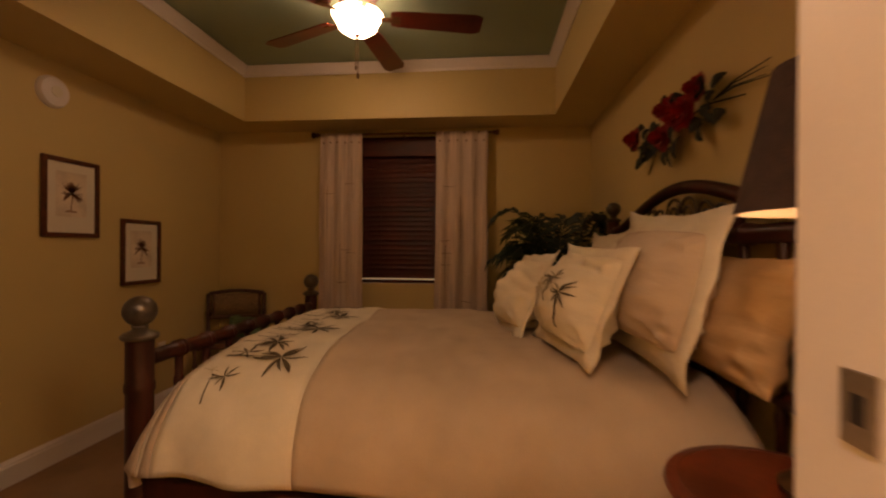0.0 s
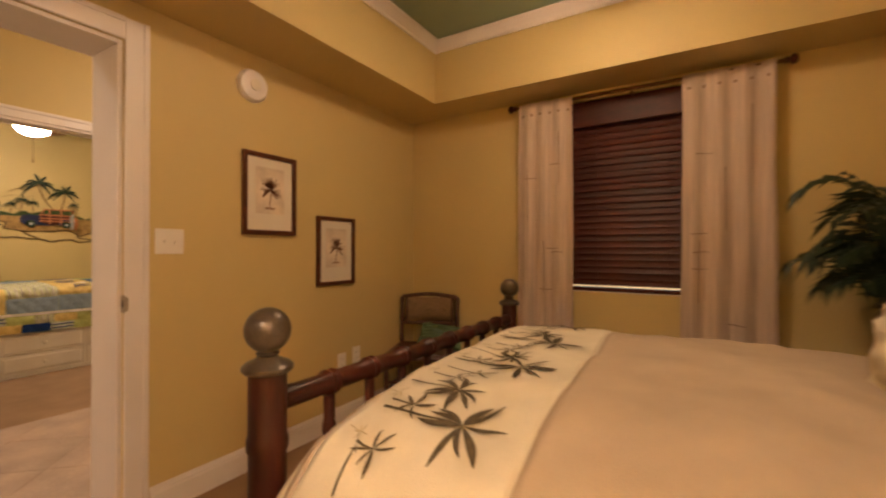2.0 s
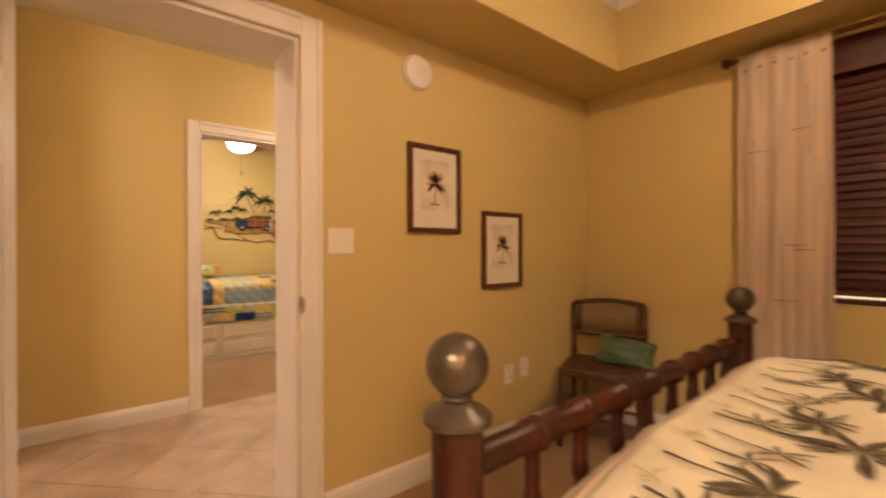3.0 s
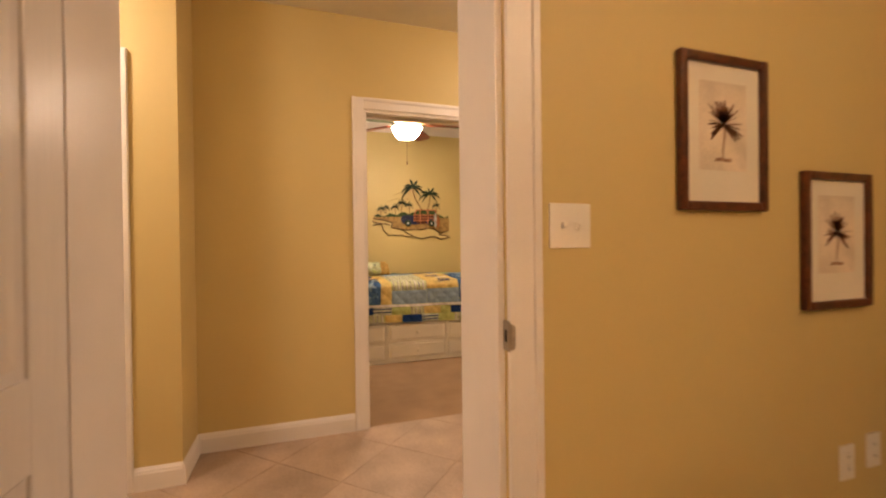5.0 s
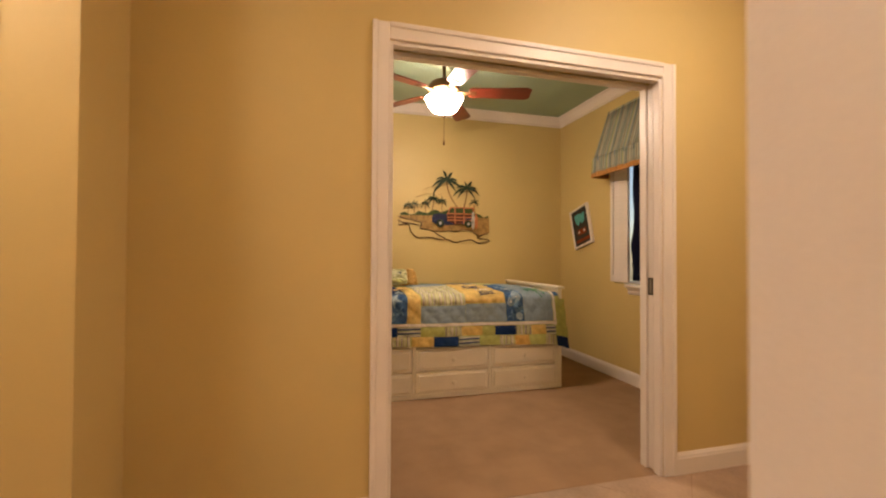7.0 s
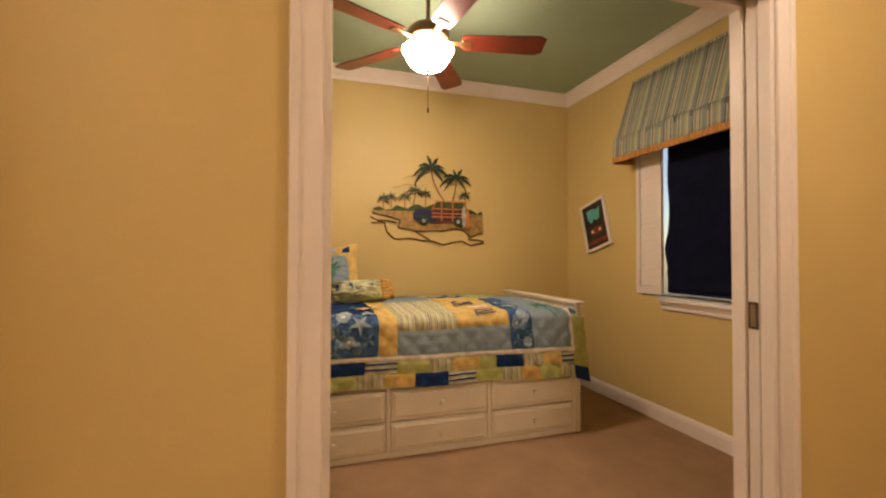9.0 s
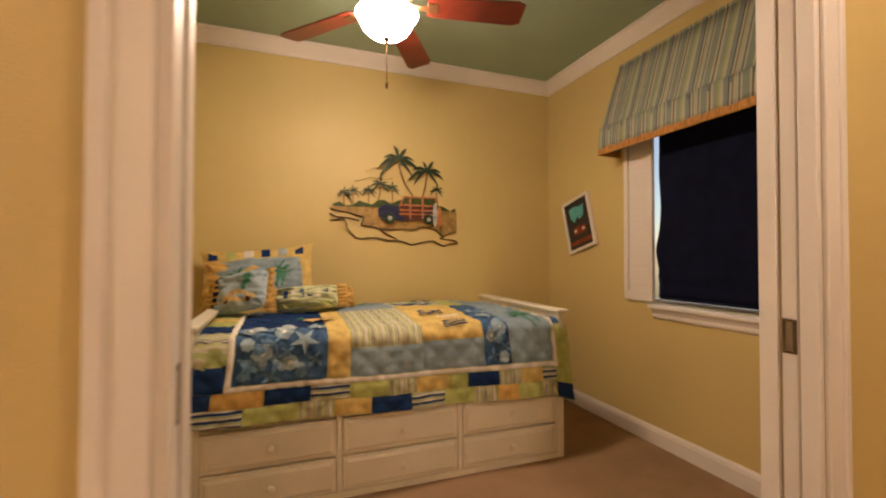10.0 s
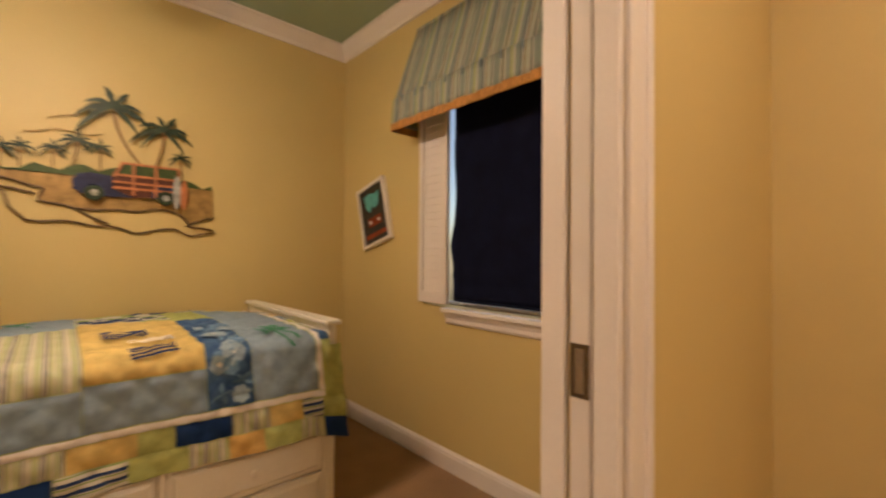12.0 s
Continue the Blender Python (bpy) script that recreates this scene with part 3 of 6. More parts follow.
for y in (0.03, 0.86):
    part("head_upright", bamboo((HX, y, 1.26), (HX, y, 1.37), 0.02, 1), WOOD, bed, smooth=True)
for y, r, turns, start, flip in ((0.755, 0.036, 1.3, 0.0, 1), (0.665, 0.052, 1.5, math.pi, -1), (0.575, 0.048, 1.3, 0.6, 1), (0.46, 0.068, 1.6, math.pi, -1), (0.335, 0.066, 1.6, 0.0, 1), (0.225, 0.052, 1.4, math.pi, -1), (0.12, 0.042, 1.3, 0.0, 1)):
    scroll(y, 1.282 + r, r, turns, start, flip)
for y in (0.40, 0.61, 0.28):
    bm = bmesh.new()
    tube(bm, [(HX, y - 0.03 + 0.06 * q / 6, 1.28 + (0.13 if y > 0.3 else 0.12) * q / 6 + 0.0) for q in range(7)], 0.006, 8, 0.004)
    part("iron_stem", bm, IRON, bed, "wrought-iron stem", "all")

# ---- bedroom: the duvet, laid over mattress and side rails ----
DW, DH, DC, HEM = 0.875, 0.325, BWID / 2, 0.495
DX0, DX1 = -0.015, BLEN - 0.10
_th = [math.pi * k / 240 for k in range(241)]
_sec = [(-DW * math.copysign(abs(math.cos(a)) ** 0.42, math.cos(a)), DH * abs(math.sin(a)) ** 0.82) for a in _th]
_arc = [0.0]
for p, q in zip(_sec, _sec[1:]):
    _arc.append(_arc[-1] + math.dist(p, q))
ARC = _arc[-1]


def duvet(x, v, off=0.0):
    """A point on the duvet: x along the bed, v along the cross-section from the near hem."""
    yy, zz = np.interp(v, _arc, [p[0] for p in _sec]), np.interp(v, _arc, [p[1] for p in _sec])
    u = min(1, max(0, (x - DX0) / 0.26))
    g = (1 - (1 - u) ** 2.8) ** (1 / 2.6)
    hem = zz / DH
    w = 0.016 * noise.noise(Vector((x * 5, v * 4, 0))) + 0.008 * noise.noise(Vector((x * 14, v * 9, 3)))
    fold = (1 - hem) ** 2 * 0.018 * math.sin(x * 15 + 2 * math.sin(x * 4))
    inner = 0.06 * (1 - u) * hem
    y = DC + yy * (0.965 + 0.035 * u) - 0.20 * max(0, x) / BLEN * (0.5 - 0.5 * yy / DW) + (fold + w * 0.5) * (1 if yy > 0 else -1)
    z = HEM + zz * (0.28 + 0.72 * g) + w * hem + 0.012 * hem * math.sin(2.4 * x) - 0.015 * (1 - hem)
    return BED @ Vector((x + inner, y, z + off * (0.3 + hem))) + Vector((0, -off if yy < -0.6 * DW else 0, 0))


duvet_thing = thing("duvet", "tan duvet with a cream band of embroidered palms", "duvet")
BANDS = [(DX0, 0.055, TAN, "hem_panel", "tan cotton hem"), (0.055, 0.068, CREAM, "piping", "cream piping"), (0.068, 0.105, TAN, "narrow_panel", "narrow tan strip"), (0.105, 0.575, CREAM, "band", "cream linen band with palms"), (0.575, DX1, TAN, "main_panel", "tan cotton duvet top")]
for x0, x1, m, nm, lab in BANDS:
    bm = bmesh.new()
    nx = max(2, int((x1 - x0) / 0.022))
    nv = 110
    rows = []
    for i in range(nx + 1):
        x = x0 + (x1 - x0) * i / nx
        rows.append([bm.verts.new(duvet(x, ARC * j / nv)) for j in range(nv + 1)])
    for a, b in zip(rows, rows[1:]):
        for j in range(nv):
            bm.faces.new((a[j], a[j + 1], b[j + 1], b[j]))
    ob = part(nm, bm, m, duvet_thing, lab, "all")
    mod = ob.modifiers.new("thickness", "SOLIDIFY")
    mod.thickness, mod.offset = 0.012, -1
# foot flap that closes the duvet's end
bm = bmesh.new()
rows = [[bm.verts.new(p) for p in (lambda e: [e, Vector((e.x + 0.015, e.y, (e.z + 0.44) / 2)), Vector((e.x + 0.02, e.y, 0.42))])(duvet(DX0, ARC * j / 110))] for j in range(111)]
for a, b in zip(rows, rows[1:]):
    for k in range(2):
        bm.faces.new((a[k], a[k + 1], b[k + 1], b[k]))
part("foot_flap", bm, TAN, duvet_thing, "tan cotton foot end", "all")

EMB = mat("dark_olive_embroidery", (0.075, 0.055, 0.025), 0.8, vary=0.3, scale=60, fine=300, bump=0.3)
EMB3 = mat("tan_embroidery", (0.42, 0.34, 0.20), 0.8, vary=0.2, scale=60, fine=300, bump=0.3)
EMB2 = mat("brown_embroidery", (0.10, 0.07, 0.035), 0.8, vary=0.3, scale=60, fine=300, bump=0.3)


def frond_shapes(n, r, rng, fat=1.0):
    """Leaf outlines of a palm head, as lists of (along, across)."""
    out = []
    for k in range(n):
        a = 2 * math.pi * k / n + rng.uniform(-0.25, 0.25)
        L = r * rng.uniform(0.75, 1.15)
        bend = rng.uniform(-0.5, 0.5)
        width = fat * L * rng.uniform(0.035, 0.075)
        mid = []
        for s in range(7):
            u = s / 6
            aa = a + bend * u
            mid.append((L * u * math.cos(aa), L * u * math.sin(aa), width * math.sin(math.pi * 0.98 * u) + (0.0008 if s else 0)))
        left, right = [], []
        for i, (px, py, w) in enumerate(mid):
            qx, qy, _ = mid[min(i + 1, 6)]
            ox, oy, _ = mid[max(i - 1, 0)]
            d = math.hypot(qx - ox, qy - oy) or 1
            nx, ny = -(qy - oy) / d, (qx - ox) / d
            left.append((px + nx * w, py + ny * w))
            right.append((px - nx * w, py - ny * w))
        out.append((left, right))
    return out


def strip_mesh(bm, left, right, put):
    l, r = [bm.verts.new(put(*p)) for p in left], [bm.verts.new(put(*p)) for p in right]
    for i in range(len(l) - 1):
        bm.faces.new((l[i], l[i + 1], r[i + 1], r[i]))


def palm(put, r, trunk, rng, n=9, lean=0.0, tw=0.006, fat=1.0):
    bm = bmesh.new()
    for left, right in frond_shapes(n, r, rng, fat):
        strip_mesh(bm, left, right, put)
    pts = [(-trunk * u, lean * trunk * u * u) for u in [k / 8 for k in range(9)]]
    strip_mesh(bm, [(x, y + (tw * (0.6 + 0.5 * i / 8) if i else 0)) for i, (x, y) in enumerate(pts)], [(x, y - (tw * (0.6 + 0.5 * i / 8) if i else 0)) for i, (x, y) in enumerate(pts)], put)
    bmesh.ops.remove_doubles(bm, verts=bm.verts, dist=1e-5)
    return bm


def over(x, y):
    """The duvet's own coordinate across the bed, from the distance to the near post."""
    yy = y - DC + 0.10 * x / BLEN * (1 - (y - DC) / DW)
    return float(np.interp(yy, [p[0] for p in _sec], _arc))


def band_palm(base, head, r, n, seed, thread, fat=1.25, tw=0.0035):
    """A palm lying on the band, its trunk from base to head, both as (along, across) the bed."""
    bx, bv, hx, hv = base[0], over(*base), head[0], over(*head)
    length, turn = math.hypot(hx - bx, hv - bv), math.atan2(hv - bv, hx - bx)
    c, q = math.cos(turn), math.sin(turn)
    put = lambda a, b: duvet(hx + a * c - b * q, hv + a * q + b * c, 0.0045)
    part("palm_motif", palm(put, r, length, random.Random(seed), n, 0.04, tw, fat), thread, duvet_thing, "embroidered palm tree")


for k in range(4):
    y = 0.37 * k
    band_palm((0.196, 0.150 + y), (0.425, 0.136 + y), 0.105, 9, 10 + k, EMB, 1.35, 0.0045)
    band_palm((0.202, 0.185 + y), (0.285, 0.172 + y), 0.055, 5, 20 + k, EMB2)
    band_palm((0.188, 0.280 + y), (0.355, 0.260 + y), 0.078, 11, 30 + k, EMB, 1.25, 0.0035)
    band_palm((0.225, 0.350 + y), (0.315, 0.338 + y), 0.050, 6, 40 + k, EMB2)
    if k < 3:
        band_palm((0.232, 0.425 + y), (0.335, 0.415 + y), 0.048, 6, 50 + k, EMB)
band_palm((0.238, -0.045), (0.222, 0.030), 0.012, 4, 60, EMB)
band_palm((0.214, 0.045), (0.268, 0.040), 0.055, 6, 61, EMB, 1.0)
for k, y in enumerate((0.08, 0.23, 0.40, 0.60, 0.77, 0.97)):
    band_palm((0.150, y), (0.205, y - 0.012), 0.028, 5, 70 + k, EMB3, 0.8, 0.0018)

# ---- bedroom: pillows ----
FACE = {}


def pillow(name, w, h, t, m, material, label, flange=0.0, fmat=None, seed=0, motif=None, category="pillow", puff=2.0, pinched=0.14):
    """A cushion in the xz plane, front towards -y, bottom edge at z = 0."""
    ob = thing(name, label, category)
    ob.matrix_basis = m
    def surf(u, v, s, k=1.0):
        e = (1 - abs(u) ** puff) * (1 - abs(v) ** puff)
        pinch = 1 - pinched * (1 - abs(v) ** 2) * abs(u) ** 3
        pinch2 = 1 - pinched * (1 - abs(u) ** 2) * abs(v) ** 3
        fan = math.atan2(1.02 - abs(v), 1.02 - abs(u))
        crease = 0.016 * math.sin(fan * 11 + seed + (u > 0) * 2 + (v > 0)) * max(0, abs(u) + abs(v) - 0.9)
        pleat = 0.010 * math.sin(13 * v + 3 * math.sin(4 * v + seed)) * abs(u) ** 3 + 0.010 * math.sin(12 * u + 3 * math.sin(3 * u + seed)) * abs(v) ** 3
        wr = 0.022 * noise.noise(Vector((u * 1.6 + seed, v * 1.6, s))) + 0.020 * noise.noise(Vector((u * 2.5, v * 5 + seed, s * 2)))
        edge = min(1, e * 9)
        pleat += 0.007 * math.sin(19 * v + 4 * noise.noise(Vector((u * 2, v * 2, seed)))) * abs(u) ** 1.6 + 0.004 * math.sin(31 * v + 9 * u + seed) * max(0, u) ** 2
        blunt = 1 - 0.09 * abs(u * v) ** 3
        return Vector((u * w / 2 * pinch * blunt, s * (t / 2 * max(0, e) ** 0.58 * k + (wr + crease + pleat) * edge), h / 2 + v * h / 2 * pinch2 * blunt))
    FACE[ob.name] = lambda x, z, off=0.004: surf(x * 2 / w, (z - h / 2) * 2 / h, -1) + Vector((0, -off, 0))
    n = 36
    bm = bmesh.new()
    grid = {}
    for s in (-1, 1):
        for i in range(n + 1):
            for j in range(n + 1):
                u, q = -math.cos(math.pi * i / n), -math.cos(math.pi * j / n)
                grid[s, i, j] = bm.verts.new(surf(u, q, s))
        for i in range(n):
            for j in range(n):
                bm.faces.new((grid[s, i, j], grid[s, i + 1, j], grid[s, i + 1, j + 1], grid[s, i, j + 1]))
    bmesh.ops.remove_doubles(bm, verts=bm.verts, dist=1e-4)
    part("cover", bm, material, ob, smooth="all")
    if flange:
        bm = bmesh.new()
        ring = [(-1, -1), (1, -1), (1, 1), (-1, 1)]
        segs = []
        for (a, b), (c, d) in zip(ring, ring[1:] + ring[:1]):
            for q in range(16):
                f = q / 16
                segs.append((a + (c - a) * f, b + (d - b) * f))
        inn = [bm.verts.new(surf(u * 0.98, q * 0.98, 1) * 1) for u, q in segs]
        rows = []
        for y in (-0.004, 0.004):
            a = [bm.verts.new((surf(u * 0.985, q * 0.985, 0).x, y, surf(u * 0.985, q * 0.985, 0).z)) for u, q in segs]
            reach = [flange * (0.85 + 0.5 * abs(u * q) ** 4 + 0.08 * noise.noise(Vector((u * 4, q * 4, seed + 7)))) for u, q in segs]
            b = [bm.verts.new(Vector((u * (w / 2 + e), y + 0.03 * noise.noise(Vector((u * 2, q * 2, seed))), h / 2 + q * (h / 2 + e)))) for (u, q), e in zip(segs, reach)]
            rows.append((a, b))
        for vtx in inn:
            bm.verts.remove(vtx)
        N = len(segs)
        for a, b in rows:
            for i in range(N):
                bm.faces.new((a[i], a[(i + 1) % N], b[(i + 1) % N], b[i]))
        for i in range(N):
            bm.faces.new((rows[0][1][i], rows[0][1][(i + 1) % N], rows[1][1][(i + 1) % N], rows[1][1][i]))
        part("flange", bm, fmat or material, ob, "flat sewn flange", "all")
    if motif:
        for cx, cz, r, trunk, mm in motif:
            put = lambda a, b: surf((cx - b) * 2 / w, (cz + a - h / 2) * 2 / h, -1, 1.0) + Vector((0, -0.009, 0))
            part("palm_motif", palm(put, r, trunk, random.Random(seed + 3), 9, 0.1, 0.005), mm, ob, "embroidered palm tree")
    return ob


def lean(x, y, z, yaw, tilt, roll=0):
    return pose(x, y, z, 0, 0, yaw) @ pose(0, 0, 0, -tilt, roll, 0)


BUFF = mat("buff_cotton", (0.50, 0.33, 0.17), 0.8, vary=0.06, scale=5, fine=16, bump=0.5, stretch=(1, 1, 2.2), spec=0.2)
CREAM_P = mat("cream_pillow_cotton", (0.64, 0.56, 0.41), 0.8, vary=0.04, scale=6, fine=16, bump=0.6, stretch=(1, 1, 2.6), spec=0.2)
TAN_P = mat("tan_sham_cotton", (0.49, 0.385, 0.275), 0.75, vary=0.04, scale=6, fine=13, bump=0.6, stretch=(1, 1, 2.6), spec=0.25)
pillow("bed_pillow", 0.62, 0.42, 0.20, lean(0.975, 1.50, 0.80, -88, 18), BUFF, "plump buff cotton bed pillow against the headboard", seed=1)
pillow("bed_pillow", 0.62, 0.42, 0.20, lean(0.965, 2.52, 0.80, -90, 22), BUFF, "plump buff cotton bed pillow against the headboard", seed=2)
pillow("pillow_sham", 0.51, 0.40, 0.31, lean(0.82, 1.635, 0.885, -84, 13, 3), TAN_P, "large tan sham with a cream flange, leaning on the bed pillows", 0.055, CREAM_P, seed=3, pinched=0.05)
pillow("pillow_sham", 0.54, 0.37, 0.28, lean(0.74, 2.30, 0.87, -92, 22), TAN_P, "large tan sham with a cream flange, leaning on the bed pillows", 0.07, CREAM_P, seed=4, pinched=0.05)
pillow("throw_pillow", 0.44, 0.36, 0.26, lean(0.56, 1.70, 0.85, -76, 22, 2), CREAM_P, "cream throw pillow embroidered with palm trees", 0.026, CREAM_P, seed=5, motif=[(0.10, 0.17, 0.06, 0.12, EMB), (0.015, 0.215, 0.045, 0.09, EMB2), (-0.035, 0.18, 0.042, 0.09, EMB3)], pinched=0.09)
pillow("throw_pillow", 0.37, 0.36, 0.24, lean(0.39, 2.12, 0.825, -76, 26, -4), CREAM_P, "cream throw pillow with tied corners and a palm", 0.028, CREAM_P, seed=6, motif=[(-0.13, 0.19, 0.045, 0.08, EMB2)], pinched=0.11)


# ---- bedroom: wall things ----
MATBOARD = mat("cream_mat_board", (0.72, 0.66, 0.55), 0.9, vary=0.02, bump=0.02)
PRINT = mat("aged_print_paper", (0.69, 0.585, 0.465), 0.9, vary=0.10, scale=9, bump=0.02)
FRAME = mat("burl_wood_frame", (0.14, 0.035, 0.012), 0.3, vary=0.4, scale=30, fine=120, bump=0.02, second=(0.03, 0.01, 0.006))
INK = mat("print_dark_ink", (0.19, 0.085, 0.05), 0.9, vary=0.4, scale=80, bump=0)
INK2 = mat("print_sepia_ink", (0.34, 0.20, 0.13), 0.9, vary=0.3, scale=80, bump=0)


def picture(y, z, w, h, seed, label):
    """A framed palm print on the west wall; y, z: its middle."""
    t = thing("picture", label, "picture", (XW, y, z), "palm prints")
    f = 0.026
    for nm, lo, hi in (("frame_side", (0.001, -w / 2, -h / 2), (0.024, -w / 2 + f, h / 2)), ("frame_side", (0.001, w / 2 - f, -h / 2), (0.024, w / 2, h / 2)), ("frame_rail", (0.001, -w / 2 + f, h / 2 - f), (0.0235, w / 2 - f, h / 2)), ("frame_rail", (0.001, -w / 2 + f, -h / 2), (0.0235, w / 2 - f, -h / 2 + f))):
        boxpart(nm, lo, hi, FRAME, t, 0.005)
    boxpart("mat_board", (0.002, -w / 2 + f - 0.003, -h / 2 + f - 0.003), (0.010, w / 2 - f + 0.003, h / 2 - f + 0.003), MATBOARD, t)
    boxpart("print", (0.010, -w * 0.27, -h * 0.24), (0.0108, w * 0.27, h * 0.33), PRINT, t, label="sepia palm print")
    r = random.Random(seed)
    put = lambda a, b: Vector((0.0125, b, 0.06 * h + a))
    bm = bmesh.new()
    for k in range(34):
        a0, L, bend = radians(-40 + 260 * k / 33) + r.uniform(-0.1, 0.1), w * 0.215 * r.uniform(0.6, 1.1), r.uniform(0.0, 0.2)
        way = 1 if math.cos(a0) > 0 else -1
        mid = [(L * u * math.sin(a0) - bend * L * u * u * 0.6, L * u * math.cos(a0)) for u in [q / 5 for q in range(6)]]
        wide = [0.0016 + 0.0042 * math.sin(math.pi * 0.95 * q / 5) for q in range(6)]
        strip_mesh(bm, [(a, b + g) for (a, b), g in zip(mid, wide)], [(a - g * way * 0.5, b - g) for (a, b), g in zip(mid, wide)], put)
    part("palm_crown", bm, INK, t)
    put = lambda a, b: Vector((0.0117, b, 0.06 * h + a))
    bm = bmesh.new()
    pts = [(-h * 0.24 * k / 6, 0.004 * math.sin(k)) for k in range(7)]
    strip_mesh(bm, [(a, b + 0.0045 - 0.0003 * i) for i, (a, b) in enumerate(pts)], [(a, b - 0.0045 + 0.0003 * i) for i, (a, b) in enumerate(pts)], put)
    base = [(-h * 0.235, -w * 0.10), (-h * 0.23, -w * 0.04), (-h * 0.235, w * 0.03), (-h * 0.232, w * 0.09)]
    strip_mesh(bm, [(a + 0.006, b) for a, b in base], [(a - 0.004, b) for a, b in base], put)
    part("palm_trunk", bm, INK2, t)


picture(2.284, 1.470, 0.338, 0.445, 3, "palm print in a burl wood frame with a cream mat")
picture(2.782, 1.159, 0.332, 0.440, 8, "palm print in a burl wood frame, hung lower")

t = thing("smoke_detector", "round white smoke detector on the bedroom wall", "smoke detector", (XW, 2.175, 2.038))
bm = bmesh.new()
lathe(bm, [(0.086, 0), (0.086, 0.012), (0.081, 0.02), (0.076, 0.03), (0.056, 0.036), (0, 0.037)], n=32, m=pose(0, 0, 0, 0, 90, 0))
part("housing", bm, WHITE, t, smooth=True)
bm = bmesh.new()
lathe(bm, [(0.03, 0.036), (0.03, 0.04), (0.022, 0.041), (0, 0.041)], n=24, m=pose(0, 0, 0, 0, 90, 0))
part("grille", bm, QWHITE, t, smooth=True)

PLATE = mat("white_plastic_plate", (0.78, 0.74, 0.68), 0.35, vary=0.02, bump=0)


def wallplate(name, m, w, h, kind, label, category, toggles=2):
    """A plate facing +x."""
    t = thing(name, label, category)
    t.matrix_basis = m
    boxpart("plate", (0, -w / 2, -h / 2), (0.006, w / 2, h / 2), PLATE, t, 0.002)
    for k in range(toggles):
        y = (k - (toggles - 1) / 2) * 0.046
        if kind == "switch":
            boxpart("toggle", (0.004, y - 0.005, -0.011), (0.017, y + 0.005, 0.004), PLATE, t, 0.002, m=pose(0, 0, 0.002, 0, 14 if k else -14, 0))
            for z in (-0.03, 0.03):
                bm = bmesh.new()
                lathe(bm, [(0, 0), (0.0035, 0), (0.003, 0.0015), (0, 0.0018)], n=10, m=pose(0.0058, y, z, 0, 90, 0))
                part("screw", bm, PLATE, t)
    if kind == "outlet":
        for z in (-0.02, 0.02):
            boxpart("socket", (0.004, -0.016, z - 0.014), (0.0085, 0.016, z + 0.014), PLATE, t, 0.003)
            for y in (-0.006, 0.006):
                boxpart("slot", (0.0086, y - 0.0012, z - 0.004), (0.0089, y + 0.0012, z + 0.006), DARK, t)
    return t


wallplate("light_switch", pose(XW, 1.768, 1.203), 0.12, 0.112, "switch", "white double toggle switch plate by the doorway", "light switch")
wallplate("outlet", pose(XW, 2.84, 0.42), 0.072, 0.115, "outlet", "white wall outlet near the baseboard", "outlet", 1)
wallplate("outlet", pose(XW, 2.98, 0.44), 0.072, 0.115, "outlet", "white wall outlet near the baseboard", "outlet", 1)
wallplate("outlet", pose(XKW, 0.93, 0.42), 0.072, 0.115, "outlet", "white wall outlet beside the daybed", "outlet", 1)
t = thing("sprinkler", "chrome sidewall sprinkler head high on the hall wall", "sprinkler", (XH, 2.244, 2.53))
bm = bmesh.new()
lathe(bm, [(0.035, 0), (0.035, 0.003), (0.014, 0.008), (0.011, 0.03), (0.004, 0.034), (0.004, 0.055), (0.02, 0.056), (0.02, 0.059), (0, 0.059)], n=20, m=pose(0, 0, 0, 0, 90, 0))
part("head", bm, NICKEL, t, smooth=True)

# ---- bedroom: window, blind and curtains ----
GLASS = bpy.data.materials.new("window_glass")
GLASS.use_nodes = True
g = GLASS.node_tree.nodes["Principled BSDF"]
g.inputs["Transmission Weight"].default_value, g.inputs["Roughness"].default_value, g.inputs["IOR"].default_value = 1.0, 0.02, 1.45
BLIND = mat("dark_wood_blind", (0.06, 0.012, 0.006), 0.42, vary=0.3, scale=8, fine=90, bump=0.02, stretch=(0.3, 1, 1), rand=0.3, spec=0.2)


def window(name, x0, x1, z0, z1, y, label, sashes=2):
    w = thing(name, label, "window", (0, 0, 0))
    w["kind"] = "structure"
    fr = part("window_frame", bmesh.new(), WHITE, w)
    bm = bmesh.new()
    for lo, hi in (((x0, z0), (x0 + 0.018, z1)), ((x1 - 0.05, z0), (x1, z1)), ((x0 + 0.018, z0), (x1 - 0.05, z0 + 0.018)), ((x0 + 0.018, z1 - 0.05), (x1 - 0.05, z1))) + ((((x0 + 0.018, (z0 + z1) / 2 - 0.02), (x1 - 0.05, (z0 + z1) / 2 + 0.02)),) if sashes == 2 else ()):
        box(bm, (lo[0], y + 0.09, lo[1]), (hi[0], y + 0.13, hi[1]), 0.004, 1)
    bm.to_mesh(fr.data)
    bm.free()
    for a, b in ((z0 + 0.018, (z0 + z1) / 2 - 0.02), ((z0 + z1) / 2 + 0.02, z1 - 0.05)) if sashes == 2 else ((z0 + 0.018, z1 - 0.05),):
        p = boxpart("pane", (x0 + 0.018, y + 0.105, a), (x1 - 0.05, y + 0.111, b), GLASS, w)
        p.visible_shadow = False
    return w


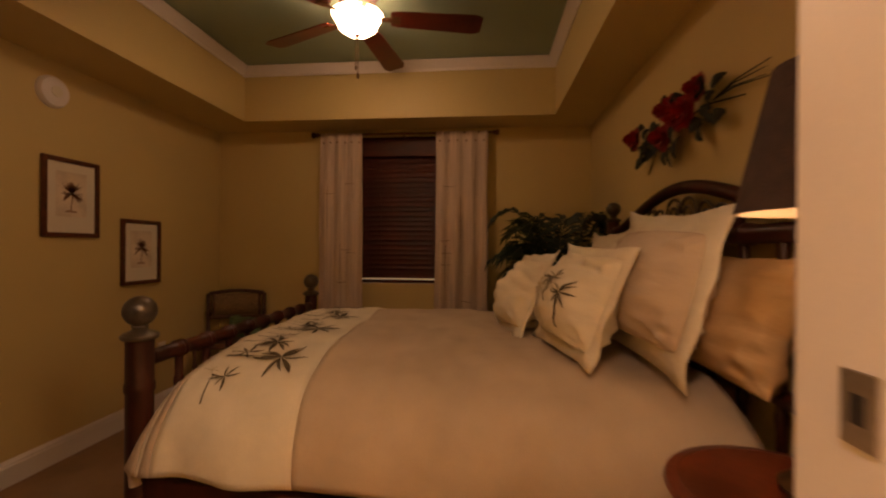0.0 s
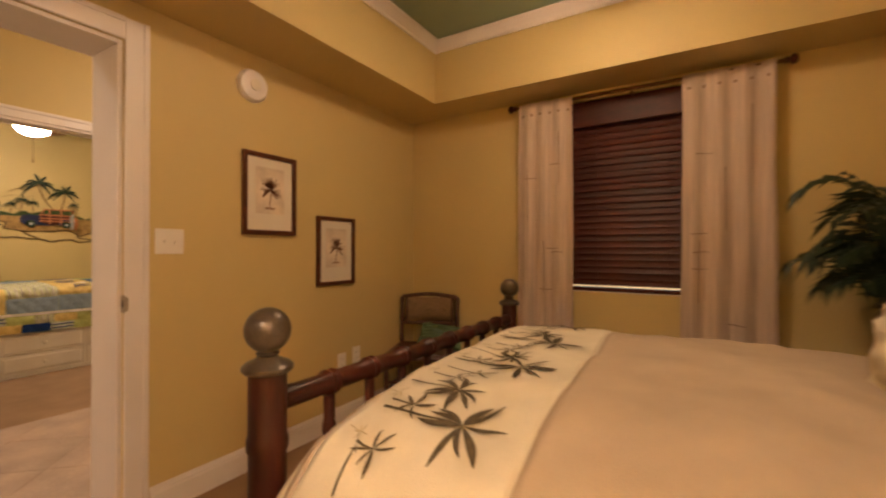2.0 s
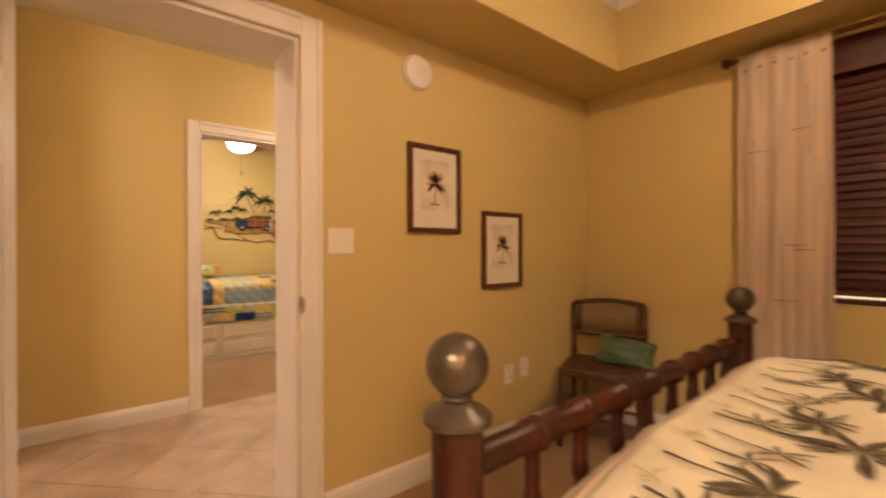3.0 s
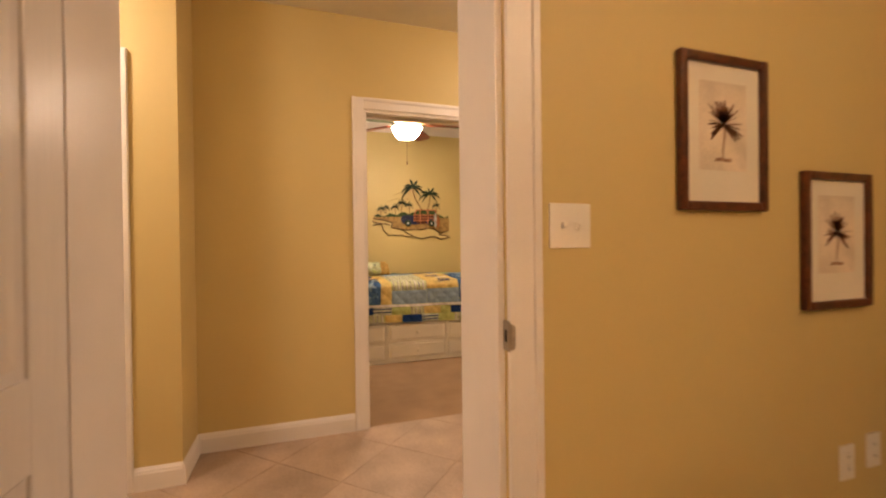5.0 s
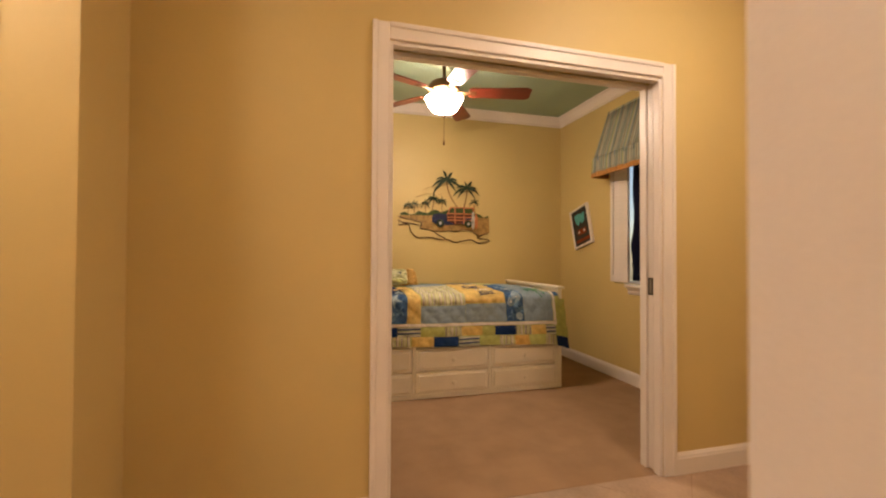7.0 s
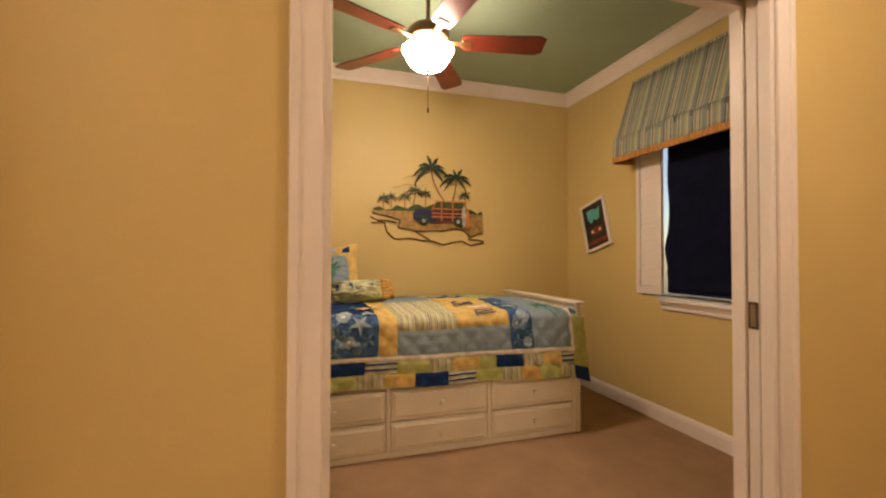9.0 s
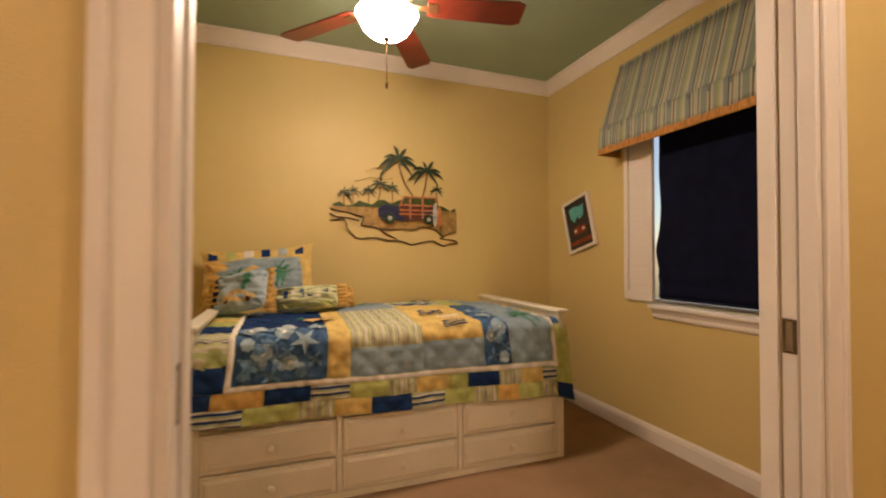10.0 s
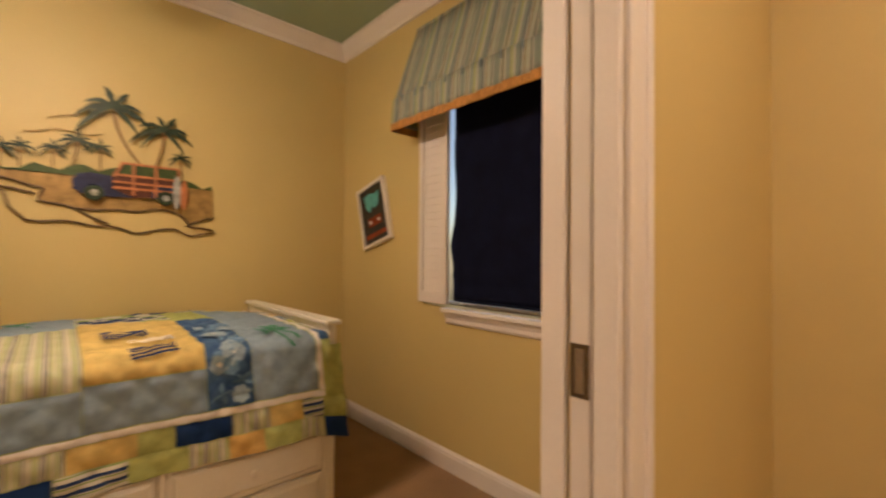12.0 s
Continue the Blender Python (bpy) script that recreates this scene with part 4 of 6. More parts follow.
win1 = window("window_1", -0.95, 0.12, 0.9, 2.155, YN, "white sash window behind a dark wood blind")
boxpart("window_sill", (-0.948, YN - 0.003, 0.894), (0.118, YN + 0.09, 0.9), WHITE, win1, 0.005)
t = thing("window_blind", "closed dark mahogany slatted blind in the bedroom window", "window blind", (0, YN, 0))
boxpart("valance", (-0.945, 0.004, 1.985), (0.115, 0.02, 2.15), BLIND, t, 0.004, "dark wood valance board")
boxpart("headrail", (-0.94, 0.022, 2.10), (0.11, 0.07, 2.15), BLIND, t)
slat = bmesh.new()
rows = []
for k in range(6):
    a = -0.024 + 0.0096 * k
    rows.append([slat.verts.new((x, 0.0025 * math.cos(a / 0.024 * 1.4) + dy, a)) for x in (-0.94, 0.11) for dy in (0, 0.0028)])
for p, q in zip(rows, rows[1:]):
    for c, d in ((0, 2), (1, 3), (0, 1), (2, 3)):
        slat.faces.new((p[c], p[d], q[d], q[c]))
slat.faces.new((rows[0][0], rows[0][1], rows[0][3], rows[0][2]))
slat.faces.new((rows[-1][0], rows[-1][1], rows[-1][3], rows[-1][2]))
first = part("slat", slat, BLIND, t)
rr = random.Random(2)
first.matrix_basis = pose(0, 0.046, 0.96, -16)
for k in range(1, 29):
    o = new("slat", first.data)
    o.parent = t
    o.matrix_basis = pose(0, 0.046, 0.96 + 0.0415 * k, -16 + rr.uniform(-4, 4), 0, rr.uniform(-0.25, 0.25))
boxpart("bottom_rail", (-0.945, -0.006, 0.9015), (0.115, 0.066, 0.926), BLIND, t, 0.003)
for x in (-0.62, -0.2):
    bm = bmesh.new()
    tube(bm, [(x, 0.026, 0.91), (x, 0.026, 2.11)], 0.0018, 6)
    part("lift_cord", bm, BLIND, t)

CURT = mat("pinkish_linen_curtain", (0.64, 0.51, 0.42), 0.9, vary=0.10, scale=9, fine=400, bump=0.2, stretch=(6, 6, 0.25), spec=0.1)
CURT2 = mat("curtain_seam", (0.27, 0.17, 0.11), 0.9, vary=0.2, bump=0.1)
t = thing("curtain_rod", "dark bronze curtain rod with knob ends", "curtain rod", (0, YN - 0.08, 2.155))
bm = bmesh.new()
tube(bm, [(-1.14, 0, 0), (0.335, 0, 0)], 0.011, 14)
part("rod", bm, BRONZE, t, smooth=True)
for x, s in ((-1.14, -1), (0.335, 1)):
    bm = bmesh.new()
    lathe(bm, [(0, 0), (0.018, 0.002), (0.018, 0.012), (0.012, 0.018), (0.024, 0.03), (0.027, 0.042), (0.02, 0.055), (0, 0.06)], n=18, m=pose(x, 0, 0, 0, 90 * s, 0))
    part("end_knob", bm, WOOD, t, "dark turned end knob", True)
for x in (-1.09, -0.4, 0.29):
    boxpart("bracket", (x - 0.008, -0.004, -0.02), (x + 0.008, 0.08, -0.0115), BRONZE, t)


def curtain(x0, x1, seed, label):
    t = thing("curtain", label, "curtain", (0, YN - 0.08, 0), "bedroom curtains")
    r = random.Random(seed)
    ph = r.uniform(0, 6)
    def fold(x, z):
        amp = 0.010 + 0.014 * (2.1 - z) / 2.1
        s = (x - x0) / (x1 - x0)
        return -0.02 + amp * math.sin(s * 2 * math.pi * 3.6 + ph + 0.35 * math.sin(z * 1.7 + ph)) + 0.006 * noise.noise(Vector((x * 9, z * 2, seed)))
    def spread(x, z):
        mid = (x0 + x1) / 2
        return mid + (x - mid) * (1.0 + 0.05 * (1.6 - z) * (1 if z < 1.6 else 0.2)) + 0.012 * noise.noise(Vector((x * 3, z * 1.5, seed + 5)))
    bm = bmesh.new()
    nx, nz = 60, 40
    grid = [[bm.verts.new((spread(x0 + (x1 - x0) * i / nx, z), fold(x0 + (x1 - x0) * i / nx, z), z)) for i in range(nx + 1)] for z in [0.03 + 2.135 * j / nz for j in range(nz + 1)]]
    for a, b in zip(grid, grid[1:]):
        for i in range(nx):
            bm.faces.new((a[i], a[i + 1], b[i + 1], b[i]))
    ob = part("panel", bm, CURT, t, "pinkish linen panel", "all")
    mod = ob.modifiers.new("thickness", "SOLIDIFY")
    mod.thickness = 0.003
    for k in range(6):
        x = x0 + (x1 - x0) * (0.08 + 0.168 * k)
        bm = bmesh.new()
        lathe(bm, [(0, 0), (0.009, 0.001), (0.008, 0.005), (0, 0.006)], n=12, m=pose(spread(x, 2.1), fold(x, 2.1) - 0.003, 2.085, 90, 0, 0))
        part("button", bm, CURT2, t, "brown cloth button", True)
    for k in range(7):
        zz = r.uniform(0.55, 1.95)
        xx = x0 + (x1 - x0) * r.uniform(0.08, 0.75)
        bm = bmesh.new()
        l = [(spread(xx + 0.013 * q, zz), fold(xx + 0.013 * q, zz) - 0.004, zz + 0.002 * math.sin(q + k)) for q in range(7)]
        tube(bm, l, 0.0032, 5, 0.002)
        part("tuck", bm, CURT2, t, "short stitched tuck")
    for k in range(3):
        xx = x0 + (x1 - x0) * (0.2 + 0.28 * k)
        zt = r.uniform(1.0, 2.0)
        bm = bmesh.new()
        l = [(spread(xx, zt - 0.05 * q), fold(xx, zt - 0.05 * q) - 0.003, zt - 0.05 * q) for q in range(8)]
        tube(bm, l, 0.003, 5, 0.002)
        part("seam", bm, CURT2, t, "vertical stitched seam")


curtain(-1.115, -0.745, 1, "pinkish linen curtain panel with stitched tucks")
curtain(-0.125, 0.30, 7, "wider pinkish linen curtain panel with stitched tucks")

# ---- bedroom: chair, plant, nightstand, lamp, flowers ----
CANE = mat("dark_cane", (0.12, 0.045, 0.02), 0.4, vary=0.35, scale=20, fine=90, bump=0.04, second=(0.03, 0.012, 0.008))
WEAVE = mat("woven_cane", (0.24, 0.15, 0.075), 0.7, vary=0.3, scale=120, fine=300, bump=0.6)
CM = pose(-1.755, 3.33, 0, 0, 0, 22)
chair = thing("chair", "dark bamboo-style chair with a curved woven back", "chair")
chair.matrix_basis = CM
W2 = 0.215
for x in (-W2, W2):
    part("back_post", bamboo((x, 0.20, 0), (x * 1.02, 0.235, 0.80), 0.016, 4), CANE, chair, smooth=True)
    part("front_leg", bamboo((x, -0.20, 0), (x, -0.20, 0.45), 0.016, 2), CANE, chair, smooth=True)
    part("side_rail", bamboo((x, -0.2, 0.43), (x, 0.215, 0.43), 0.014, 1), CANE, chair, smooth=True)
    part("side_stretcher", bamboo((x, -0.2, 0.2), (x, 0.205, 0.2), 0.011, 1), CANE, chair, smooth=True)
for y in (-0.2, 0.215):
    part("seat_rail", bamboo((-W2, y, 0.43), (W2, y, 0.43), 0.014, 1), CANE, chair, smooth=True)
for z in (0.12, 0.19, 0.26):
    part("stretcher", bamboo((-W2, -0.2, z), (W2, -0.2, z), 0.010, 1), CANE, chair, smooth=True)
boxpart("seat", (-W2 - 0.01, -0.205, 0.437), (W2 + 0.01, 0.205, 0.46), CANE, chair, 0.008, "dark slatted cane seat")
for z, bow in ((0.80, 0.022), (0.60, 0.0)):
    bm = bmesh.new()
    tube(bm, [(-W2 + 2 * W2 * k / 10, 0.232 + 0.02 * math.sin(math.pi * k / 10), z + bow * math.sin(math.pi * k / 10)) for k in range(11)], 0.016, 10)
    part("back_rail", bm, CANE, chair, "curved cane back rail", "all")
bm = bmesh.new()
rows = [[bm.verts.new((-W2 * 0.82 + 2 * W2 * 0.82 * k / 10, 0.232 + 0.02 * math.sin(math.pi * k / 10) + d, z)) for k in range(11)] for d, z in ((-0.005, 0.60), (-0.005, 0.80), (0.005, 0.80), (0.005, 0.60))]
for a, b in zip(rows, rows[1:] + rows[:1]):
    for k in range(10):
        bm.faces.new((a[k], a[k + 1], b[k + 1], b[k]))
part("back_panel", bm, WEAVE, chair, "woven cane back panel", "all")
for x in (-0.83, 0.83):
    part("back_stile", bamboo((x * W2, 0.236, 0.60), (x * W2, 0.238, 0.805), 0.013, 1), CANE, chair, smooth=True)
SATIN = mat("green_satin", (0.065, 0.11, 0.05), 0.38, vary=0.25, scale=7, fine=200, bump=0.08)
pillow("cushion", 0.36, 0.22, 0.12, CM @ pose(0.11, 0.0, 0.455) @ pose(0, 0, 0, -48, 6, 0), SATIN, "small green satin cushion on the cane chair", seed=9, category="cushion")

POT = mat("brown_glazed_pot", (0.10, 0.05, 0.03), 0.4, vary=0.2, bump=0.05)
LEAF = mat("palm_leaf_green", (0.016, 0.036, 0.014), 0.55, vary=0.35, scale=9, fine=60, bump=0.05, second=(0.008, 0.02, 0.008))
SOIL = mat("potting_soil", (0.03, 0.02, 0.012), 0.95, vary=0.3, bump=0.5)
plant = thing("palm_plant", "potted areca palm with arching dark green fronds in the corner", "plant", (0.79, 3.27, 0))
bm = bmesh.new()
lathe(bm, [(0, 0), (0.12, 0), (0.13, 0.02), (0.165, 0.26), (0.175, 0.27), (0.175, 0.30), (0.16, 0.30), (0.155, 0.26), (0, 0.26)], n=28)
part("pot", bm, POT, plant, "brown glazed pot", True)
bm = bmesh.new()
lathe(bm, [(0.155, 0.262), (0, 0.268)], n=20)
part("soil", bm, SOIL, plant)
rng = random.Random(11)
for k in range(46):
    a = 2 * math.pi * k / 46 + rng.uniform(-0.2, 0.2)
    if math.cos(a) > 0.3 and math.sin(a) > 0.2:
        reach = rng.uniform(0.15, 0.25)
    else:
        reach = rng.uniform(0.28, 0.46)
    top = rng.uniform(0.80, 1.43)
    d = Vector((math.cos(a), math.sin(a), 0))
    if d.x < -0.5 and d.y > -0.3:
        top += 0.1
    mid = []
    for s in range(13):
        u = s / 12
        rad = reach * u ** 1.7 * (0.75 if d.y > 0.1 else 1.0)
        mid.append(Vector((0, 0, 0.26)) + d * (0.03 + rad) + Vector((0, 0, (top - 0.1) * (1 - (1 - u) ** 1.9) - 0.22 * max(0, u - 0.65) / 0.35 * reach * 2)))
    mid = [Vector((min(p.x, 0.31), min(p.y, 0.34), p.z)) for p in mid]
    bm = bmesh.new()
    tube(bm, mid, 0.006, 6, 0.002)
    fr = part("frond_stem", bm, LEAF, plant)
    bm = bmesh.new()
    for s in range(5, 13):
        for half in (0.0, 0.5):
            if s == 12 and half:
                continue
            p = mid[s].lerp(mid[min(12, s + 1)], half)
            tang = (mid[min(12, s + 1)] - mid[s - 1]).normalized()
            sidev = tang.cross(Vector((0, 0, 1)))
            sidev = sidev.normalized() if sidev.length > 0.01 else Vector((1, 0, 0))
            L = 0.22 * (1 - 0.5 * abs((s - 7.5) / 5)) * rng.uniform(0.8, 1.1)
            for sg in (-1, 1):
                way = (sidev * sg * 0.8 + tang * 0.7 + Vector((0, 0, -0.15))).normalized()
                q1, q2 = p + way * L * 0.45 + Vector((0, 0, 0.01)), p + way * L + Vector((0, 0, -0.05 * rng.random() - 0.02))
                wv = tang * 0.013
                for q in (q1, q2):
                    q.x, q.y = min(q.x, 0.33), min(q.y, 0.37)
                vs = [bm.verts.new(c) for c in (p, q1 + wv, q2, q1 - wv)]
                bm.faces.new((vs[0], vs[1], vs[3]))
                bm.faces.new((vs[1], vs[2], vs[3]))
    part("leaf_spray", bm, LEAF, fr, "feathered dark green leaflets")

ns = thing("nightstand", "round dark red mahogany nightstand beside the bed", "nightstand", (0.89, 0.98, 0))
REDWOOD = mat("red_mahogany", (0.17, 0.035, 0.014), 0.28, vary=0.3, scale=8, fine=70, bump=0.02, second=(0.07, 0.014, 0.008))
bm = bmesh.new()
lathe(bm, [(0, 0.685), (0.21, 0.685), (0.225, 0.692), (0.23, 0.702), (0.225, 0.712), (0.20, 0.716), (0.195, 0.712), (0, 0.712)], n=40)
part("tabletop", bm, REDWOOD, ns, "round moulded top", True)
bm = bmesh.new()
lathe(bm, [(0, 0.60), (0.18, 0.60), (0.18, 0.685), (0, 0.685)], n=32)
part("apron", bm, REDWOOD, ns, smooth=True)
for k in range(3):
    a = radians(30 + 120 * k)
    bm = bmesh.new()
    tube(bm, [(0.15 * math.cos(a) * s, 0.15 * math.sin(a) * s, z) for s, z in ((1, 0.6), (1.02, 0.45), (0.95, 0.3), (1.0, 0.12), (1.15, 0.0))], 0.022, 10, 0.014)
    part("leg", bm, REDWOOD, ns, "turned mahogany leg", "all")
bm = bmesh.new()
lathe(bm, [(0, 0.2), (0.14, 0.2), (0.145, 0.21), (0.14, 0.22), (0, 0.22)], n=28)
part("shelf", bm, REDWOOD, ns, smooth=True)

lamp = thing("table_lamp", "lit table lamp with a dark brown tapered shade on the nightstand", "lamp", (0.962, 0.985, 0.714))
SHADE = mat("dark_brown_shade", (0.045, 0.022, 0.015), 0.75, vary=0.2, scale=30, fine=200, bump=0.2)
LINER = mat("cream_shade_liner", (0.72, 0.6, 0.42), 0.8, vary=0.05, bump=0.05)
GLOW_L = mat("lit_bedside_bulb", (0.9, 0.8, 0.6), 0.4, emit=BEDSIDE * 10, bump=0)
bm = bmesh.new()
lathe(bm, [(0, 0), (0.08, 0), (0.085, 0.012), (0.06, 0.03), (0.03, 0.05), (0.045, 0.10), (0.06, 0.18), (0.05, 0.27), (0.022, 0.34), (0.014, 0.42), (0.014, 0.5), (0, 0.5)], n=28)
part("base", bm, BRONZE, lamp, "turned bronze lamp base", True)
bm = bmesh.new()
lathe(bm, [(0.165, 0.565), (0.10, 0.86), (0.098, 0.86), (0.163, 0.565), (0.165, 0.565)], n=40, cap=False)
part("shade", bm, SHADE, lamp, "dark brown tapered shade", True)
bm = bmesh.new()
lathe(bm, [(0.162, 0.564), (0.097, 0.859), (0.095, 0.859), (0.159, 0.564)], n=40, cap=False)
part("liner", bm, LINER, lamp, "cream shade lining", True)
bm = bmesh.new()
lathe(bm, [(0, 0.52), (0.018, 0.53), (0.032, 0.57), (0.03, 0.6), (0.015, 0.63), (0, 0.635)], n=18)
part("bulb", bm, GLOW_L, lamp, "glowing bulb", True)
for a in (0, 120, 240):
    bm = bmesh.new()
    tube(bm, [(0.01 * math.cos(radians(a)), 0.01 * math.sin(radians(a)), 0.66), (0.138 * math.cos(radians(a)), 0.138 * math.sin(radians(a)), 0.66)], 0.002, 5)
    part("spider_arm", bm, BRONZE, lamp)
bm = bmesh.new()
tube(bm, [(0, 0, 0.48), (0, 0, 0.67)], 0.006, 8)
part("stem", bm, BRONZE, lamp)

RED = mat("red_silk_petal", (0.42, 0.008, 0.012), 0.55, vary=0.35, scale=25, fine=120, bump=0.08, second=(0.16, 0.003, 0.006))
DLEAF = mat("dark_silk_leaf", (0.018, 0.022, 0.012), 0.8, vary=0.3, scale=20, bump=0.08)
swag = thing("flower_swag", "swag of red silk roses with dark leaves on the wall", "flower swag", (XE - 0.008, 2.05, 1.76))
rng = random.Random(21)


def bloom(c, r):
    bm = bmesh.new()
    for ring, n, rr, cup in ((0, 7, 1.0, 0.35), (1, 6, 0.75, 0.8), (2, 5, 0.5, 1.15), (3, 4, 0.3, 1.4)):
        for k in range(n):
            a = 2 * math.pi * k / n + ring * 0.5 + rng.uniform(-0.15, 0.15)
            rows = []
            for s in range(5):
                u = s / 4
                row = []
                for w in (-1, -0.5, 0, 0.5, 1):
                    ang = a + w * (0.62 if ring < 2 else 0.85) * (0.55 + 0.45 * u)
                    rad = r * rr * u * (1 - 0.22 * w * w) * (1 + 0.05 * math.sin(7 * ang))
                    out = r * (0.18 + 0.12 * ring) + r * cup * 0.55 * u * u - 0.06 * r * w * w
                    row.append(bm.verts.new(Vector(c) + Vector((-out, rad * math.cos(ang), rad * math.sin(ang)))))
                rows.append(row)
            for p, q in zip(rows, rows[1:]):
                for i in range(4):
                    bm.faces.new((p[i], p[i + 1], q[i + 1], q[i]))
    part("rose", bm, RED, swag, "red silk rose", "all")


def leafy(c, way, L, w):
    bm = bmesh.new()
    c, way = Vector(c), Vector(way).normalized()
    side = way.cross(Vector((1, 0, 0))).normalized()
    rows = []
    for s in range(6):
        u = s / 5
        h = w * math.sin(math.pi * min(0.98, 0.05 + 0.95 * u)) ** 0.8
        p = c + way * L * u + Vector((-0.02 * math.sin(math.pi * u), 0, 0))
        rows.append([bm.verts.new(p + side * h * t + Vector((-0.008 * (1 - abs(t)), 0, 0))) for t in (-1, 0, 1)])
    for p, q in zip(rows, rows[1:]):
        for i in range(2):
            bm.faces.new((p[i], p[i + 1], q[i + 1], q[i]))
    part("leaf", bm, DLEAF, swag, "dark silk leaf")


spine = [(0, 0.46, 0.0), (0, 0.2, -0.02), (0, 0.0, -0.02), (0, -0.25, 0.0), (0, -0.50, -0.05)]
bm = bmesh.new()
tube(bm, [(-0.012, y, z) for x, y, z in spine], 0.006, 6, 0.003)
part("stem", bm, DLEAF, swag)
for y, z, r in ((0.39, 0.03, 0.075), (0.02, -0.055, 0.08), (-0.03, 0.05, 0.08), (-0.19, 0.0, 0.085), (-0.27, 0.06, 0.065), (-0.12, -0.01, 0.07)):
    bloom((-0.03, y, z), r * 0.88)
for k in range(40):
    u = rng.random()
    y = 0.44 - 0.80 * u
    z = rng.uniform(-0.11, 0.09)
    a = rng.uniform(0, 2 * math.pi)
    leafy((-0.015 - 0.02 * rng.random(), y, z), (rng.uniform(-0.3, 0.0), math.cos(a), math.sin(a)), rng.uniform(0.06, 0.11), rng.uniform(0.02, 0.034))
for k in range(5):
    bm = bmesh.new()
    a = rng.uniform(-0.35, 0.3)
    tube(bm, [(-0.012, -0.3, 0.0), (-0.02, -0.45, 0.0 + 0.1 * a), (-0.03, -0.62 - 0.04 * rng.random(), -0.03 + 0.22 * a)], 0.004, 5, 0.0015)
    part("twig", bm, DLEAF, swag, "bare brown twig")
for dy, dz in ((0.1, -0.13), (0.36, 0.05)):
    bm = bmesh.new()
    tube(bm, [(-0.012, 0.2, -0.05), (-0.02, 0.2 + dy, -0.05 + dz)], 0.003, 5, 0.001)
    part("twig", bm, DLEAF, swag)


# ---- child's room: daybed ----
FX = -5.312
db = thing("daybed", "white painted captain's daybed with six drawers", "daybed", (0, 0, 0))
for y in (1.268, 3.165):
    boxpart("end_board", (XKW + 0.02, y, 0.0), (FX, y + 0.035, 0.835), QWHITE, db, 0.006)
    boxpart("end_cap", (XKW + 0.015, y - 0.018, 0.835), (FX + 0.018, y + 0.053, 0.857), QWHITE, db, 0.006)
boxpart("carcass", (XKW + 0.03, 1.303, 0.0), (FX - 0.022, 3.165, 0.43), QWHITE, db, 0.004)
boxpart("mattress", (XKW + 0.03, 1.305, 0.43), (FX - 0.03, 3.16, 0.745), CREAM, db, 0.05)
boxpart("base_strip", (FX - 0.022, 1.303, 0.0), (FX - 0.004, 3.165, 0.035), QWHITE, db, 0.003)
for y in (1.303, 1.91, 2.535, 3.14):
    boxpart("face_stile", (FX - 0.022, y, 0.035), (FX - 0.004, y + 0.025, 0.43), QWHITE, db, 0.002)
for c in range(3):
    for z0, z1 in ((0.040, 0.200), (0.214, 0.385)):
        y0, y1 = 1.313 + 0.625 * c + (0.017 if c == 0 else 0), 1.313 + 0.625 * c + (0.592 if c < 2 else 0.574)
        dr = boxpart("drawer", (FX - 0.022, y0, z0), (FX, y1, z1), QWHITE, db, 0.003, "white drawer front with a routed edge")
        bm = bmesh.new()
        a = [bm.verts.new((FX, y, z)) for y, z in ((y0 + 0.012, z0 + 0.012), (y1 - 0.012, z0 + 0.012), (y1 - 0.012, z1 - 0.012), (y0 + 0.012, z1 - 0.012))]
        b = [bm.verts.new((FX + 0.009, y, z)) for y, z in ((y0 + 0.026, z0 + 0.026), (y1 - 0.026, z0 + 0.026), (y1 - 0.026, z1 - 0.026), (y0 + 0.026, z1 - 0.026))]
        for k in range(4):
            bm.faces.new((a[k], a[(k + 1) % 4], b[(k + 1) % 4], b[k]))
        bm.faces.new(b)
        part("raised_field", bm, QWHITE, dr)
        bm = bmesh.new()
        lathe(bm, [(0.008, 0), (0.007, 0.01), (0.015, 0.016), (0.017, 0.022), (0.013, 0.028), (0, 0.03)], n=18, m=pose(FX + 0.008, (y0 + y1) / 2, (z0 + z1) / 2, 0, 90, 0))
        part("knob", bm, QWHITE, dr, "round white knob", True)


